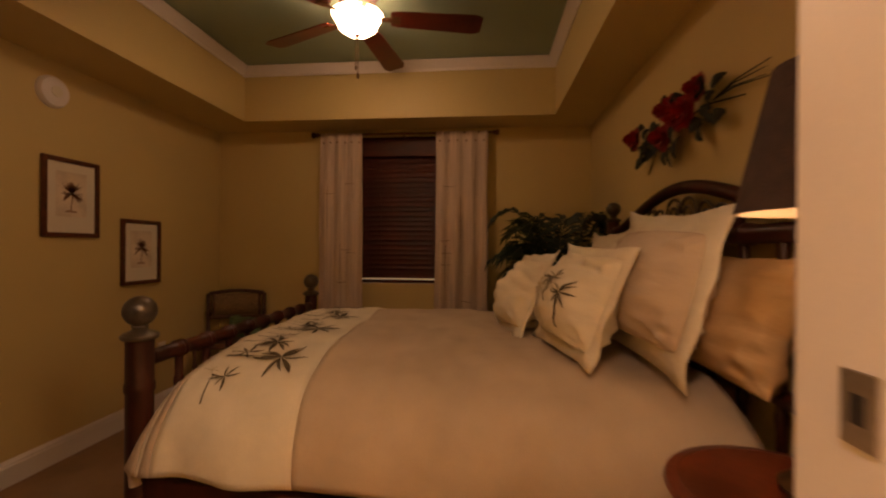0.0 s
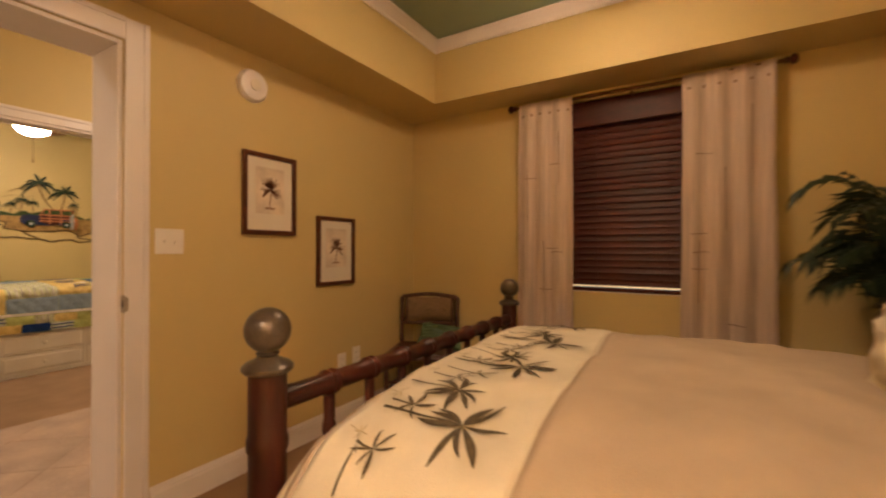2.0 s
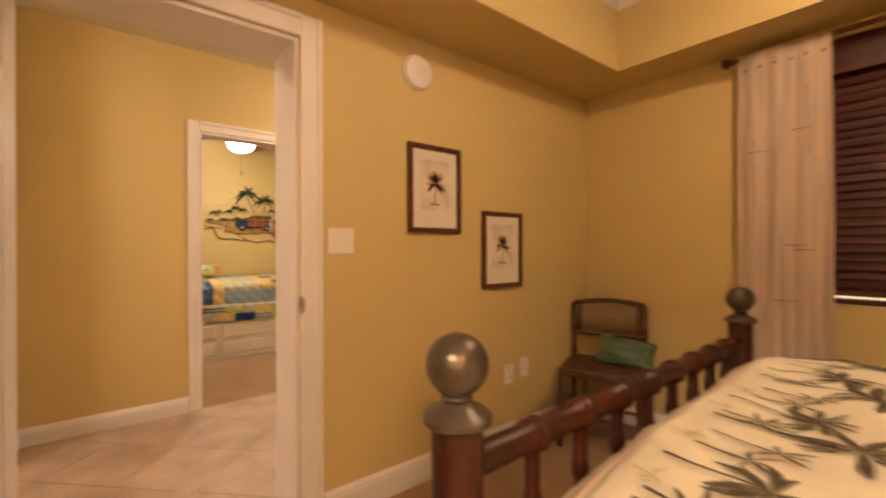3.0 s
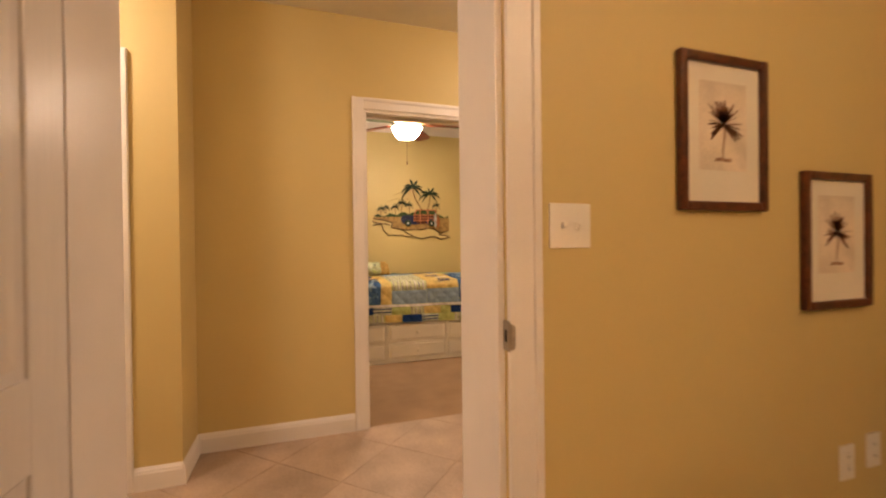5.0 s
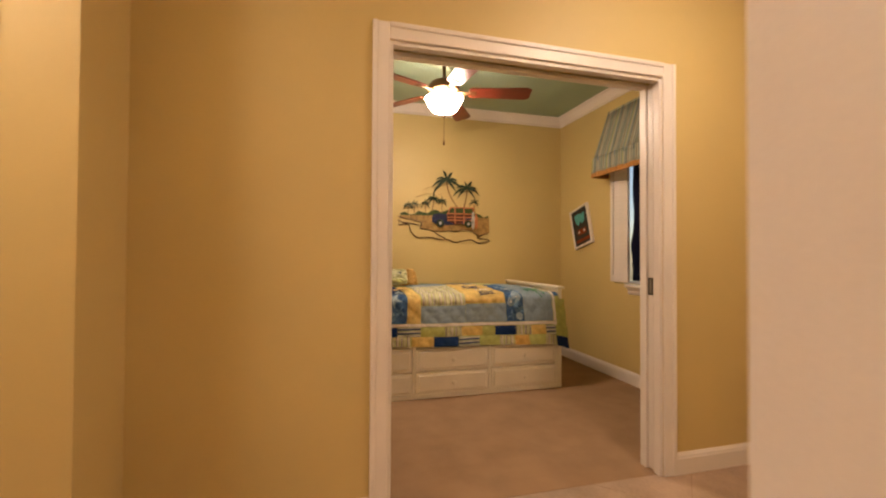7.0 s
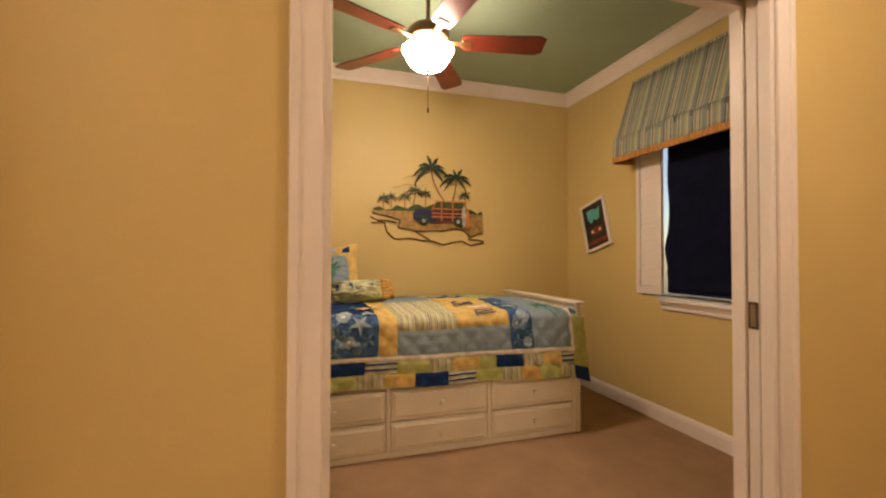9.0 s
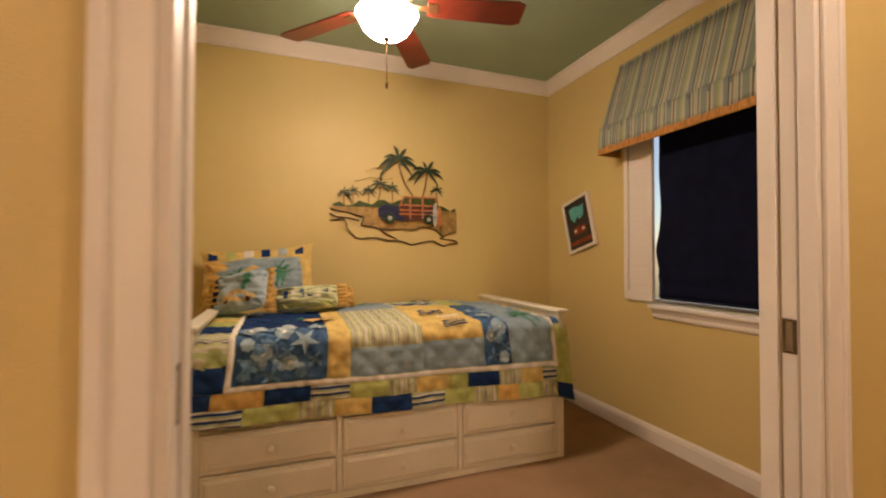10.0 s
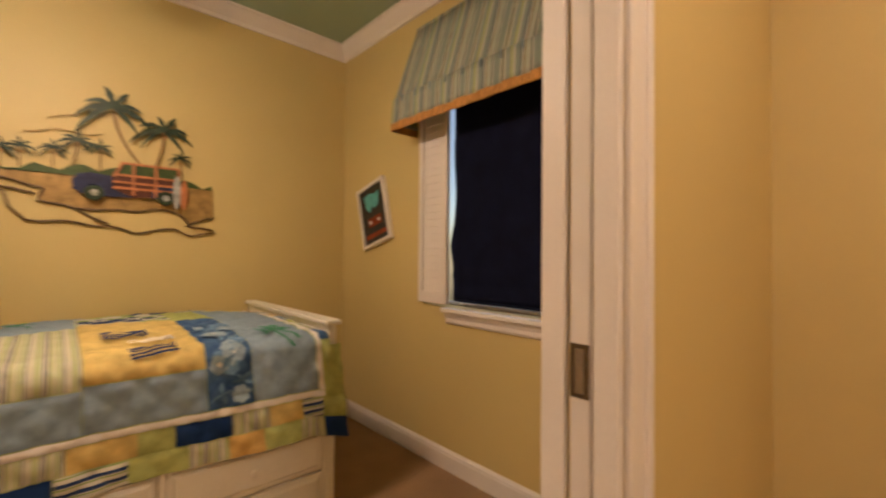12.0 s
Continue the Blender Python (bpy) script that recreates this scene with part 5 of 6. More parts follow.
# ---- child's room: patchwork quilt ----
def stripes(name, axis, period, cols, rough=0.85, offset=0.0):
    """Fabric with printed stripes along one axis of the object, in metres."""
    m = mat(name, (0.5, 0.5, 0.5), rough, vary=0.0, fine=350, bump=0.15, spec=0.2)
    t = m.node_tree
    co, sep = t.nodes.new("ShaderNodeTexCoord"), t.nodes.new("ShaderNodeSeparateXYZ")
    t.links.new(co.outputs["Object"], sep.inputs[0])
    add = t.nodes.new("ShaderNodeMath")
    add.operation = "MULTIPLY_ADD"
    add.inputs[1].default_value, add.inputs[2].default_value = 1 / period, 50 + offset
    t.links.new(sep.outputs["XYZ".index(axis)], add.inputs[0])
    fr = t.nodes.new("ShaderNodeMath")
    fr.operation = "FRACT"
    t.links.new(add.outputs[0], fr.inputs[0])
    ramp = t.nodes.new("ShaderNodeValToRGB")
    ramp.color_ramp.interpolation = "CONSTANT"
    el = ramp.color_ramp.elements
    while len(el) < len(cols):
        el.new(0.5)
    for e, (p, c) in zip(el, cols):
        e.position, e.color = p, (*c, 1)
    t.links.new(fr.outputs[0], ramp.inputs[0])
    noi, mul = t.nodes.new("ShaderNodeTexNoise"), t.nodes.new("ShaderNodeMix")
    noi.inputs["Scale"].default_value = 30
    mul.data_type, mul.blend_type = "RGBA", "MULTIPLY"
    mul.inputs["Factor"].default_value = 0.25
    t.links.new(ramp.outputs[0], mul.inputs["A"])
    t.links.new(noi.outputs["Color"], mul.inputs["B"])
    t.links.new(mul.outputs["Result"], t.nodes["Principled BSDF"].inputs["Base Color"])
    return m


def cloth(name, c, v=0.12, sc=25, second=None):
    return mat(name, c, 0.85, vary=v, scale=sc, fine=320, bump=0.2, spec=0.2, second=second)


NAVY = cloth("navy_cotton", (0.008, 0.032, 0.12))
YELLOW = cloth("yellow_cotton", (0.62, 0.46, 0.16))
GOLD = cloth("orange_cotton", (0.60, 0.38, 0.12))
LIME = cloth("lime_cotton", (0.42, 0.46, 0.16))
DENIM = cloth("light_blue_cotton", (0.25, 0.33, 0.40), 0.07, 40)
BATIK = cloth("blue_batik_cotton", (0.09, 0.18, 0.32), 0.3, 30, (0.015, 0.05, 0.16))
PALE = cloth("pale_blue_cotton", (0.38, 0.46, 0.50))
WHT = cloth("white_cotton", (0.76, 0.72, 0.66), 0.05)
GREENF = cloth("palm_green_cotton", (0.05, 0.22, 0.12))
SAND = cloth("sand_cotton", (0.58, 0.42, 0.2))
c1, c2, c3, c4 = (0.62, 0.59, 0.45), (0.42, 0.47, 0.19), (0.10, 0.09, 0.15), (0.52, 0.52, 0.28)
STRIPE = stripes("green_striped_cotton", "Y", 0.085, [(0, c1), (0.16, c2), (0.28, c1), (0.36, c3), (0.41, c1), (0.47, c3), (0.51, c4), (0.66, c1), (0.74, c2), (0.84, c1), (0.9, c3), (0.94, c1)])
STRIPE_B = stripes("navy_striped_cotton", "Z", 0.03, [(0, (0.02, 0.05, 0.15)), (0.4, (0.66, 0.64, 0.56)), (0.75, (0.30, 0.42, 0.14)), (0.9, (0.66, 0.64, 0.56))])
STRIPE_W = stripes("green_cross_striped_cotton", "X", 0.085, [(0, c1), (0.16, c2), (0.28, c1), (0.36, c3), (0.41, c1), (0.47, c3), (0.51, c4), (0.66, c1), (0.74, c2), (0.84, c1), (0.9, c3), (0.94, c1)])
quilt = thing("quilt", "beach patchwork quilt in blue, yellow and lime, spread over the daybed", "quilt")
QR, QT, QX = 0.09, 0.825, FX + 0.016
QL = (QX - QR) - (XKW + 0.035)
QA = QR * math.pi / 2
QHEM = QL + QA + (QT - QR - 0.405)


def quilt_at(y, w, off=0.0):
    """A point on the quilt: y along the bed, w from the wall over the top and down the front."""
    puff = 0.013 * min(abs(math.sin((y + w) * 26)), abs(math.sin((y - w) * 26))) ** 0.5 + 0.008 * noise.noise(Vector((y * 4, w * 4, 2)))
    o = off + puff
    sag = 0.012 * math.sin(y * 3.1) - 0.02 * max(0, (y - 2.95)) / 0.2 * 0.6
    if w < QL:
        crown = 0.02 * math.sin(math.pi * min(1, w / QL))
        return Vector((XKW + 0.035 + w, y, QT - 0.025 + crown + o + sag * (1 if w < QL * 0.8 else 0.5)))
    if w < QL + QA:
        a = (w - QL) / QR
        return Vector((QX - QR + (QR + o) * math.sin(a), y, QT - QR + (QR - 0.025 * (1 - a / 1.5708) + o) * math.cos(a) + sag * 0.5 * (1 - a / 1.5708)))
    d = w - QL - QA
    out = 0.012 * (d / 0.3) * math.sin(y * 9 + 1) + 0.02 * d / 0.3
    return Vector((QX + out + o, y + (y - 2.2) * 0.035 * d / 0.3, QT - QR - d - 0.025 * (y - 2.2) * d / 0.3 - 0.04 * max(0, (y - 3.05)) / 0.15 * d / 0.3))


def patch(y0, y1, w0, w1, material, off=0.0, name="patch", label=""):
    bm = bmesh.new()
    ny, nw = max(2, int((y1 - y0) / 0.014)), max(2, int((w1 - w0) / 0.014))
    g = 0.0012
    rows = []
    for i in range(ny + 1):
        row = []
        for j in range(nw + 1):
            e = off - (0.004 if i in (0, ny) or j in (0, nw) else 0)
            row.append(bm.verts.new(quilt_at(y0 + g + (y1 - y0 - 2 * g) * i / ny, w0 + g + (w1 - w0 - 2 * g) * j / nw, e)))
        rows.append(row)
    for a, b in zip(rows, rows[1:]):
        for j in range(nw):
            bm.faces.new((a[j], a[j + 1], b[j + 1], b[j]))
    return part(name, bm, material, quilt, label, "all")


Y0, Y1 = 1.305, 3.163
T0, T1 = 0.10, QHEM - 0.180
patch(Y0, Y1, 0.0, QL + QA, LIME, -0.008, "backing", "lime cotton backing")
patch(1.246, 3.215, QL + QA - 0.02, QHEM - 0.002, LIME, -0.008, "backing")
A_, B_ = (QHEM - 0.078, QHEM), (QHEM - 0.152, QHEM - 0.078)
seqA = [(STRIPE_B, .27), (LIME, .22), (STRIPE, .15), (YELLOW, .16), (NAVY, .19), (STRIPE_B, .17), (LIME, .16), (STRIPE, .12), (GOLD, .12), (LIME, .14), (STRIPE, .12), (YELLOW, .14), (NAVY, .11)]
seqB = [(NAVY, .145), (GOLD, .20), (NAVY, .19), (STRIPE_B, .17), (LIME, .18), (STRIPE, .13), (YELLOW, .17), (LIME, .10), (NAVY, .17), (STRIPE, .13), (YELLOW, .13), (STRIPE_B, .10), (LIME, .20)]
for seq, (w0, w1), corner in ((seqA, A_, NAVY), (seqB, B_, LIME)):
    y = 1.246
    for m, d in seq:
        d = min(d * 1.03, 3.105 - y)
        if d > 0.02:
            patch(y, y + d, w0, w1, m)
            y += d
    patch(y, 3.215, w0, w1, corner)
# ends outside the white border
for d0, d1, m in ((-0.02, 0.05, STRIPE_W), (0.05, 0.178, NAVY)):
    patch(1.246, 1.44, QL + QA + d0, QL + QA + d1, m, 0.002)
for k, m in enumerate((NAVY, STRIPE, LIME, YELLOW, LIME, NAVY, STRIPE_W, STRIPE_W)):
    w0 = 0.1 + k * (QL + QA - 0.1 + 0.09) / 8
    patch(Y0, 1.44, w0, w0 + (QL + QA - 0.01) / 8, m)
for k, m in enumerate((LIME, STRIPE, YELLOW, DENIM, LIME, STRIPE, BATIK, LIME)):
    w0 = 0.1 + k * (QL + QA - 0.1 + 0.09) / 8
    patch(3.115, Y1, w0, w0 + (QL + QA - 0.01) / 8, m)
for k, m in enumerate((NAVY, LIME, STRIPE, YELLOW, DENIM, LIME, NAVY, STRIPE, YELLOW)):
    patch(1.45 + 0.183 * k, 1.45 + 0.183 * (k + 1), 0.0, 0.095, m)
# white border strips
patch(1.44, 3.115, T1, T1 + 0.026, WHT, 0.005, "border_strip", "white border strip")
patch(1.44, 1.466, 0.1, T1, WHT, 0.005, "border_strip")
patch(3.09, 3.115, 0.1, T1, WHT, 0.005, "border_strip")
FM = QL + 0.02
COLS = [(1.466, 1.865, [(0.1, 0.42, DENIM), (0.42, QL - 0.06, NAVY), (QL - 0.06, T1, BATIK)]),
        (1.865, 1.97, [(0.1, 0.45, LIME), (0.45, T1, YELLOW)]),
        (1.97, 2.33, [(0.1, 0.5, DENIM), (0.5, QL + 0.155, STRIPE), (QL + 0.155, T1, DENIM)]),
        (2.33, 2.67, [(0.1, 0.45, STRIPE_B), (0.45, QL + 0.145, YELLOW), (QL + 0.145, T1, DENIM)]),
        (2.67, 2.83, [(0.1, 0.5, LIME), (0.5, T1, BATIK)]),
        (2.83, 3.09, [(0.1, 0.5, DENIM), (0.5, T1, DENIM)])]
for y0, y1, col in COLS:
    for w0, w1, m in col:
        patch(y0, y1, w0, w1, m)


def blob(put, r, n, inner, material, label):
    """A star or flower outline about the middle."""
    bm = bmesh.new()
    c = bm.verts.new(put(0, 0))
    ring = [bm.verts.new(put(r * (1 if k % 2 == 0 else inner) * math.cos(math.pi * k / n), r * (1 if k % 2 == 0 else inner) * math.sin(math.pi * k / n))) for k in range(2 * n)]
    for k in range(2 * n):
        bm.faces.new((c, ring[k], ring[(k + 1) % (2 * n)]))
    part("applique", bm, material, quilt, label)


LIFT = iter(range(10000))


def on_quilt(y, w, turn=0.0):
    c, s = math.cos(turn), math.sin(turn)
    lift = 0.010 + 0.0005 * (next(LIFT) % 9)
    return lambda a, b: quilt_at(y + a * c - b * s, w + a * s + b * c, lift)


STEEL = cloth("steel_blue_cotton", (0.13, 0.23, 0.36), 0.25)
SHELL = cloth("blue_grey_cotton", (0.27, 0.36, 0.43), 0.2)
blob(on_quilt(1.76, QL + 0.10, 0.3), 0.072, 5, 0.33, SHELL, "blue-grey starfish")
prints = random.Random(77)
for y0, y1, w0, w1, count in ((1.50, 1.83, QL - 0.03, T1 - 0.03, 30), (2.70, 2.80, QL - 0.2, T1 - 0.03, 18)):
    for k in range(count):
        y, w = prints.uniform(y0, y1), prints.uniform(w0, w1)
        if math.hypot(y - 1.76, w - QL - 0.10) < 0.085:
            continue
        r = prints.uniform(0.018, 0.04)
        if k % 3 == 2:
            part("applique", palm(on_quilt(y, w, prints.uniform(0, 6)), r * 1.5, 0.01, random.Random(k), 4, 0.0, 0.002, 2.6), STEEL, quilt, "steel blue leaf print")
        else:
            blob(on_quilt(y, w, prints.uniform(0, 6)), r, 7, 0.8, STEEL if k % 3 else SHELL, "blue shell print")
for y, w, r in ((1.58, QL + 0.15, 0.05), (1.67, QL + 0.05, 0.045), (1.53, QL + 0.02, 0.04), (1.70, QL + 0.20, 0.04), (1.83, QL + 0.0, 0.03), (2.73, QL - 0.04, 0.05), (2.77, QL + 0.10, 0.04), (2.71, QL + 0.14, 0.035), (2.79, QL - 0.14, 0.03)):
    blob(on_quilt(y, w, y * 9), r, 5, 0.84, SHELL, "blue-grey hibiscus print")
    blob(lambda a, b, f=on_quilt(y, w): f(a, b) + Vector((0.001, 0, 0.002)), r * 0.3, 5, 0.7, WHT, "white flower centre")
for y, w in ((1.55, QL - 0.015), (1.68, QL - 0.02)):
    blob(on_quilt(y, w, 0.2), 0.05, 9, 0.92, PALE, "pale scallop shell print")
for y, w in ((1.80, QL - 0.17), (1.87, QL - 0.19)):
    blob(on_quilt(y, w, 0.4), 0.05, 6, 0.6, SAND, "sand-coloured hibiscus print")
    blob(on_quilt(y - 0.12, w - 0.05, 0.9), 0.04, 3, 0.3, GREENF, "green leaf print")
for k, (y, w) in enumerate(((2.46, QL - 0.18), (2.53, QL - 0.07), (2.52, QL + 0.05))):
    bm = bmesh.new()
    f = on_quilt(y, w, -0.15)
    for q in range(4):
        strip_mesh(bm, [(-0.07 + 0.02 * i, -0.03 + 0.016 * q) for i in range(8)], [(-0.07 + 0.02 * i, -0.021 + 0.016 * q) for i in range(8)], f)
    part("applique", bm, NAVY if k % 2 == 0 else WHT, quilt, "striped towel print")
for y, w, r in ((2.95, QL - 0.04, 0.09), (2.98, QL - 0.07, 0.07), (2.15, 0.3, 0.06)):
    part("applique", palm(lambda a, b, f=on_quilt(y, w, -math.pi / 2): f(a, b), r, 0.15, random.Random(5), 9, 0.3, 0.006), GREENF, quilt, "green palm tree print")

# ---- child's room: pillows ----
YSTR = stripes("yellow_striped_cotton", "X", 0.09, [(0, (0.72, 0.46, 0.1)), (0.35, (0.70, 0.62, 0.4)), (0.5, (0.02, 0.05, 0.15)), (0.62, (0.70, 0.62, 0.4)), (0.75, (0.3, 0.42, 0.14))])
pillow("pillow_sham", 0.54, 0.34, 0.16, lean(-6.12, 1.525, 0.84, 86, 24, -5), DENIM, "blue and yellow patchwork sham with a palm, propped on the daybed", 0.06, YELLOW, seed=12, motif=[(0.12, 0.22, 0.075, 0.12, GREENF), (0.15, 0.20, 0.06, 0.1, GREENF), (-0.12, 0.2, 0.06, 0.1, GREENF)], pinched=0.03)
sham = [o for o in scene.objects if o.name.startswith("pillow_sham") and o.parent is None][-1]
for k, m in enumerate((NAVY, LIME, WHT, NAVY, PALE, NAVY)):
    x = -0.30 + 0.105 * k
    boxpart("border_block", (x, -0.009, 0.345), (x + 0.055, 0.009, 0.395), m, sham, 0.003, "printed border block")
pillow("bed_pillow", 0.50, 0.30, 0.15, lean(-6.19, 1.40, 0.84, 82, 12), GOLD, "orange cotton pillow behind the shams", seed=17)
def ruffle(ob, x, z0, z1, out, material, label):
    """A gathered fabric edge down one side of a cushion."""
    bm = bmesh.new()
    rows = []
    for k in range(25):
        u = k / 24
        z = z0 + (z1 - z0) * u
        rows.append([bm.verts.new((x + out * f, 0.014 * f * math.sin(k * 1.7), z + 0.004 * math.sin(k * 2.3) * f)) for f in (0, 0.5, 1)])
    for p, q in zip(rows, rows[1:]):
        for i in range(2):
            bm.faces.new((p[i], p[i + 1], q[i + 1], q[i]))
    r = part("ruffle", bm, material, ob, label, "all")
    mod = r.modifiers.new("thickness", "SOLIDIFY")
    mod.thickness = 0.005


PLIME = cloth("pale_lime_cotton", (0.55, 0.58, 0.36))
SKYB = cloth("sky_blue_cotton", (0.36, 0.46, 0.54), 0.08)
car_p = pillow("throw_pillow", 0.33, 0.25, 0.13, lean(-5.86, 1.435, 0.845, 60, 26, -11), SKYB, "small blue pillow with a car and palm, orange ruffled edges", seed=13, motif=[(0.055, 0.178, 0.058, 0.075, GREENF), (0.07, 0.17, 0.055, 0.04, GREENF)], pinched=0.04)
ruffle(car_p, -0.145, 0.0, 0.25, -0.045, NAVY, "navy ruffled edge")
ruffle(car_p, -0.15, 0.02, 0.23, -0.075, GOLD, "orange ruffled edge")
ruffle(car_p, 0.145, 0.0, 0.25, 0.05, GOLD, "orange ruffled edge")
bm = bmesh.new()
hood = (-0.1, -0.075, -0.045, -0.02, 0.0, 0.03, 0.055, 0.075, 0.1, 0.115)
roof = (0.062, 0.082, 0.085, 0.105, 0.11, 0.11, 0.105, 0.088, 0.085, 0.066)
strip_mesh(bm, list(zip(hood, roof)), [(x, 0.05) for x in hood], lambda a, b: FACE[car_p.name](a, b, 0.005))
part("car_patch", bm, SAND, car_p, "tan car appliqué")
for x in (-0.05, 0.075):
    bm = bmesh.new()
    c = bm.verts.new(FACE[car_p.name](x, 0.052, 0.008))
    ring = [bm.verts.new(FACE[car_p.name](x + 0.017 * math.cos(k * 0.6283), 0.052 + 0.017 * math.sin(k * 0.6283), 0.008)) for k in range(10)]
    for k in range(10):
        bm.faces.new((c, ring[k], ring[(k + 1) % 10]))
    part("wheel_patch", bm, WOOD, car_p, "dark wheel appliqué")
bol = pillow("bolster", 0.37, 0.15, 0.13, lean(-5.90, 1.80, 0.84, 84, 20, -3), PLIME, "small lime bolster pillow with printed letters and orange ends", 0.0, seed=14, pinched=0.03)
ruffle(bol, -0.175, 0.0, 0.15, -0.06, GOLD, "orange ruffled end")
ruffle(bol, 0.175, 0.0, 0.15, 0.06, GOLD, "orange ruffled end")
for k, m in enumerate((NAVY, WHT, STEEL, NAVY, WHT, NAVY)):
    bm = bmesh.new()
    x = -0.135 + 0.046 * k
    strip_mesh(bm, [(x, 0.115), (x + 0.012, 0.118), (x + 0.026, 0.113)], [(x + 0.002, 0.068), (x + 0.013, 0.064), (x + 0.028, 0.069)], FACE[bol.name])
    part("letter_bar", bm, m, bol, "printed letter block")
bm = bmesh.new()
strip_mesh(bm, [(-0.17 + 0.034 * k, 0.04) for k in range(11)], [(-0.17 + 0.034 * k, 0.012) for k in range(11)], FACE[bol.name])
part("green_band", bm, LIME, bol, "lime band")
pillow("throw_pillow", 0.28, 0.16, 0.10, lean(-6.02, 1.98, 0.83, 96, 34), GOLD, "small orange pillow behind the bolster", seed=15)

# ---- child's room: metal mural ----
MY, MZ = 2.447, 1.462
mural = thing("wall_art", "cut metal beach scene with palms and a wood-panelled wagon", "wall art", (XKW, MY, MZ))
def metal(name, c, rough=0.45):
    return mat(name, c, rough, metal=0.15, vary=0.2, scale=25, fine=90, bump=0.05)


M_SAND, M_GREEN, M_DARK, M_BLUE, M_WOODY, M_RED, M_WIRE, M_LITE = metal("metal_sand", (0.36, 0.23, 0.08)), metal("metal_green", (0.05, 0.085, 0.025)), metal("metal_palm", (0.02, 0.04, 0.02)), metal("metal_navy", (0.02, 0.03, 0.09), 0.3), metal("metal_woody", (0.50, 0.19, 0.08)), metal("metal_red", (0.10, 0.03, 0.02)), metal("metal_wire", (0.12, 0.075, 0.035)), metal("metal_silver", (0.4, 0.42, 0.42), 0.3)


M_TRUNK = metal("metal_trunk", (0.20, 0.11, 0.04))


def sheet(name, pts, x, material, label="", thick=0.003):
    """A flat cut-out of metal, facing the room."""
    bm = bmesh.new()
    f = bm.faces.new([bm.verts.new((x, y, z)) for y, z in pts])
    r = bmesh.ops.extrude_face_region(bm, geom=[f])
    bmesh.ops.translate(bm, vec=(-thick, 0, 0), verts=[e for e in r["geom"] if isinstance(e, bmesh.types.BMVert)])
    bmesh.ops.triangulate(bm, faces=bm.faces)
    return part(name, bm, material, mural, label)


wob = lambda y, s: 0.012 * math.sin(y * 23 + s) + 0.006 * math.sin(y * 51 + s)
top = [(-0.49 + k * 0.05, 0.062 + 0.05 * math.sin(math.pi * k / 20) ** 2 + wob(k, 0) * 0.4) for k in range(21)]
bot = [(0.515, -0.10), (0.46, -0.12), (0.39, -0.145), (0.365, -0.11), (0.33, -0.085), (0.21, -0.075), (0.12, -0.09), (0.03, -0.095), (-0.05, -0.09), (-0.12, -0.095), (-0.2, -0.075), (-0.25, -0.06), (-0.24, -0.025), (-0.23, 0.0), (-0.30, 0.012), (-0.39, 0.028), (-0.47, 0.055)]
sheet("beach", top + bot, 0.012, M_SAND, "tan metal beach")
hill = [(-0.46 + k * 0.048, 0.082 + 0.04 * math.sin(math.pi * k / 20) ** 2 + 0.02 * math.sin(k * 1.9)) for k in range(21)]
sheet("hill", hill + [(0.5, 0.06), (0.2, 0.07), (-0.1, 0.07), (-0.46, 0.066)], 0.017, M_GREEN, "green metal dune")
rng = random.Random(31)


def mural_palm(y, z, r, trunk, bend, n):
    """A palm cut from sheet: drooping fronds round a head and a curved trunk."""
    bm = bmesh.new()
    for k in range(n):
        a = radians(-35 + 250 * k / (n - 1)) + rng.uniform(-0.1, 0.1)
        L = r * rng.uniform(0.85, 1.15)
        pts = [(L * u * math.cos(a) * 1.12, L * 0.85 * u * math.sin(a) - 0.55 * L * u ** 2.4 * (0.1 + abs(math.cos(a)))) for u in [q / 6 for q in range(7)]]
        up, dn = [], []
        for i, (p, q) in enumerate(pts):
            w = L * 0.135 * math.sin(math.pi * (0.12 + 0.86 * i / 6)) * (1 if i % 2 else 0.8)
            c, d = pts[min(6, i + 1)], pts[max(0, i - 1)]
            s = math.hypot(c[0] - d[0], c[1] - d[1]) or 1
            nx, ny = -(c[1] - d[1]) / s, (c[0] - d[0]) / s
            up.append((p + nx * w * 0.6, q + ny * w * 0.6))
            dn.append((p - nx * w, q - ny * w))
        strip_mesh(bm, up, dn, lambda p, q: Vector((0.028 + (0.002 * (k % 3) if p or q else 0), y + p, z + q)))
    tw = 0.035 * r + 0.002
    line = [(bend * u * u, -trunk * u) for u in [q / 8 for q in range(9)]]
    bmesh.ops.remove_doubles(bm, verts=bm.verts, dist=1e-5)
    tree = part("palm_tree", bm, M_DARK, mural, "dark green metal palm tree")
    bm = bmesh.new()
    strip_mesh(bm, [(p - tw, q) for p, q in line], [(p + tw, q) for p, q in line], lambda p, q: Vector((0.026, y + p, z + q)))
    part("trunk", bm, M_TRUNK, tree, "brown metal trunk")


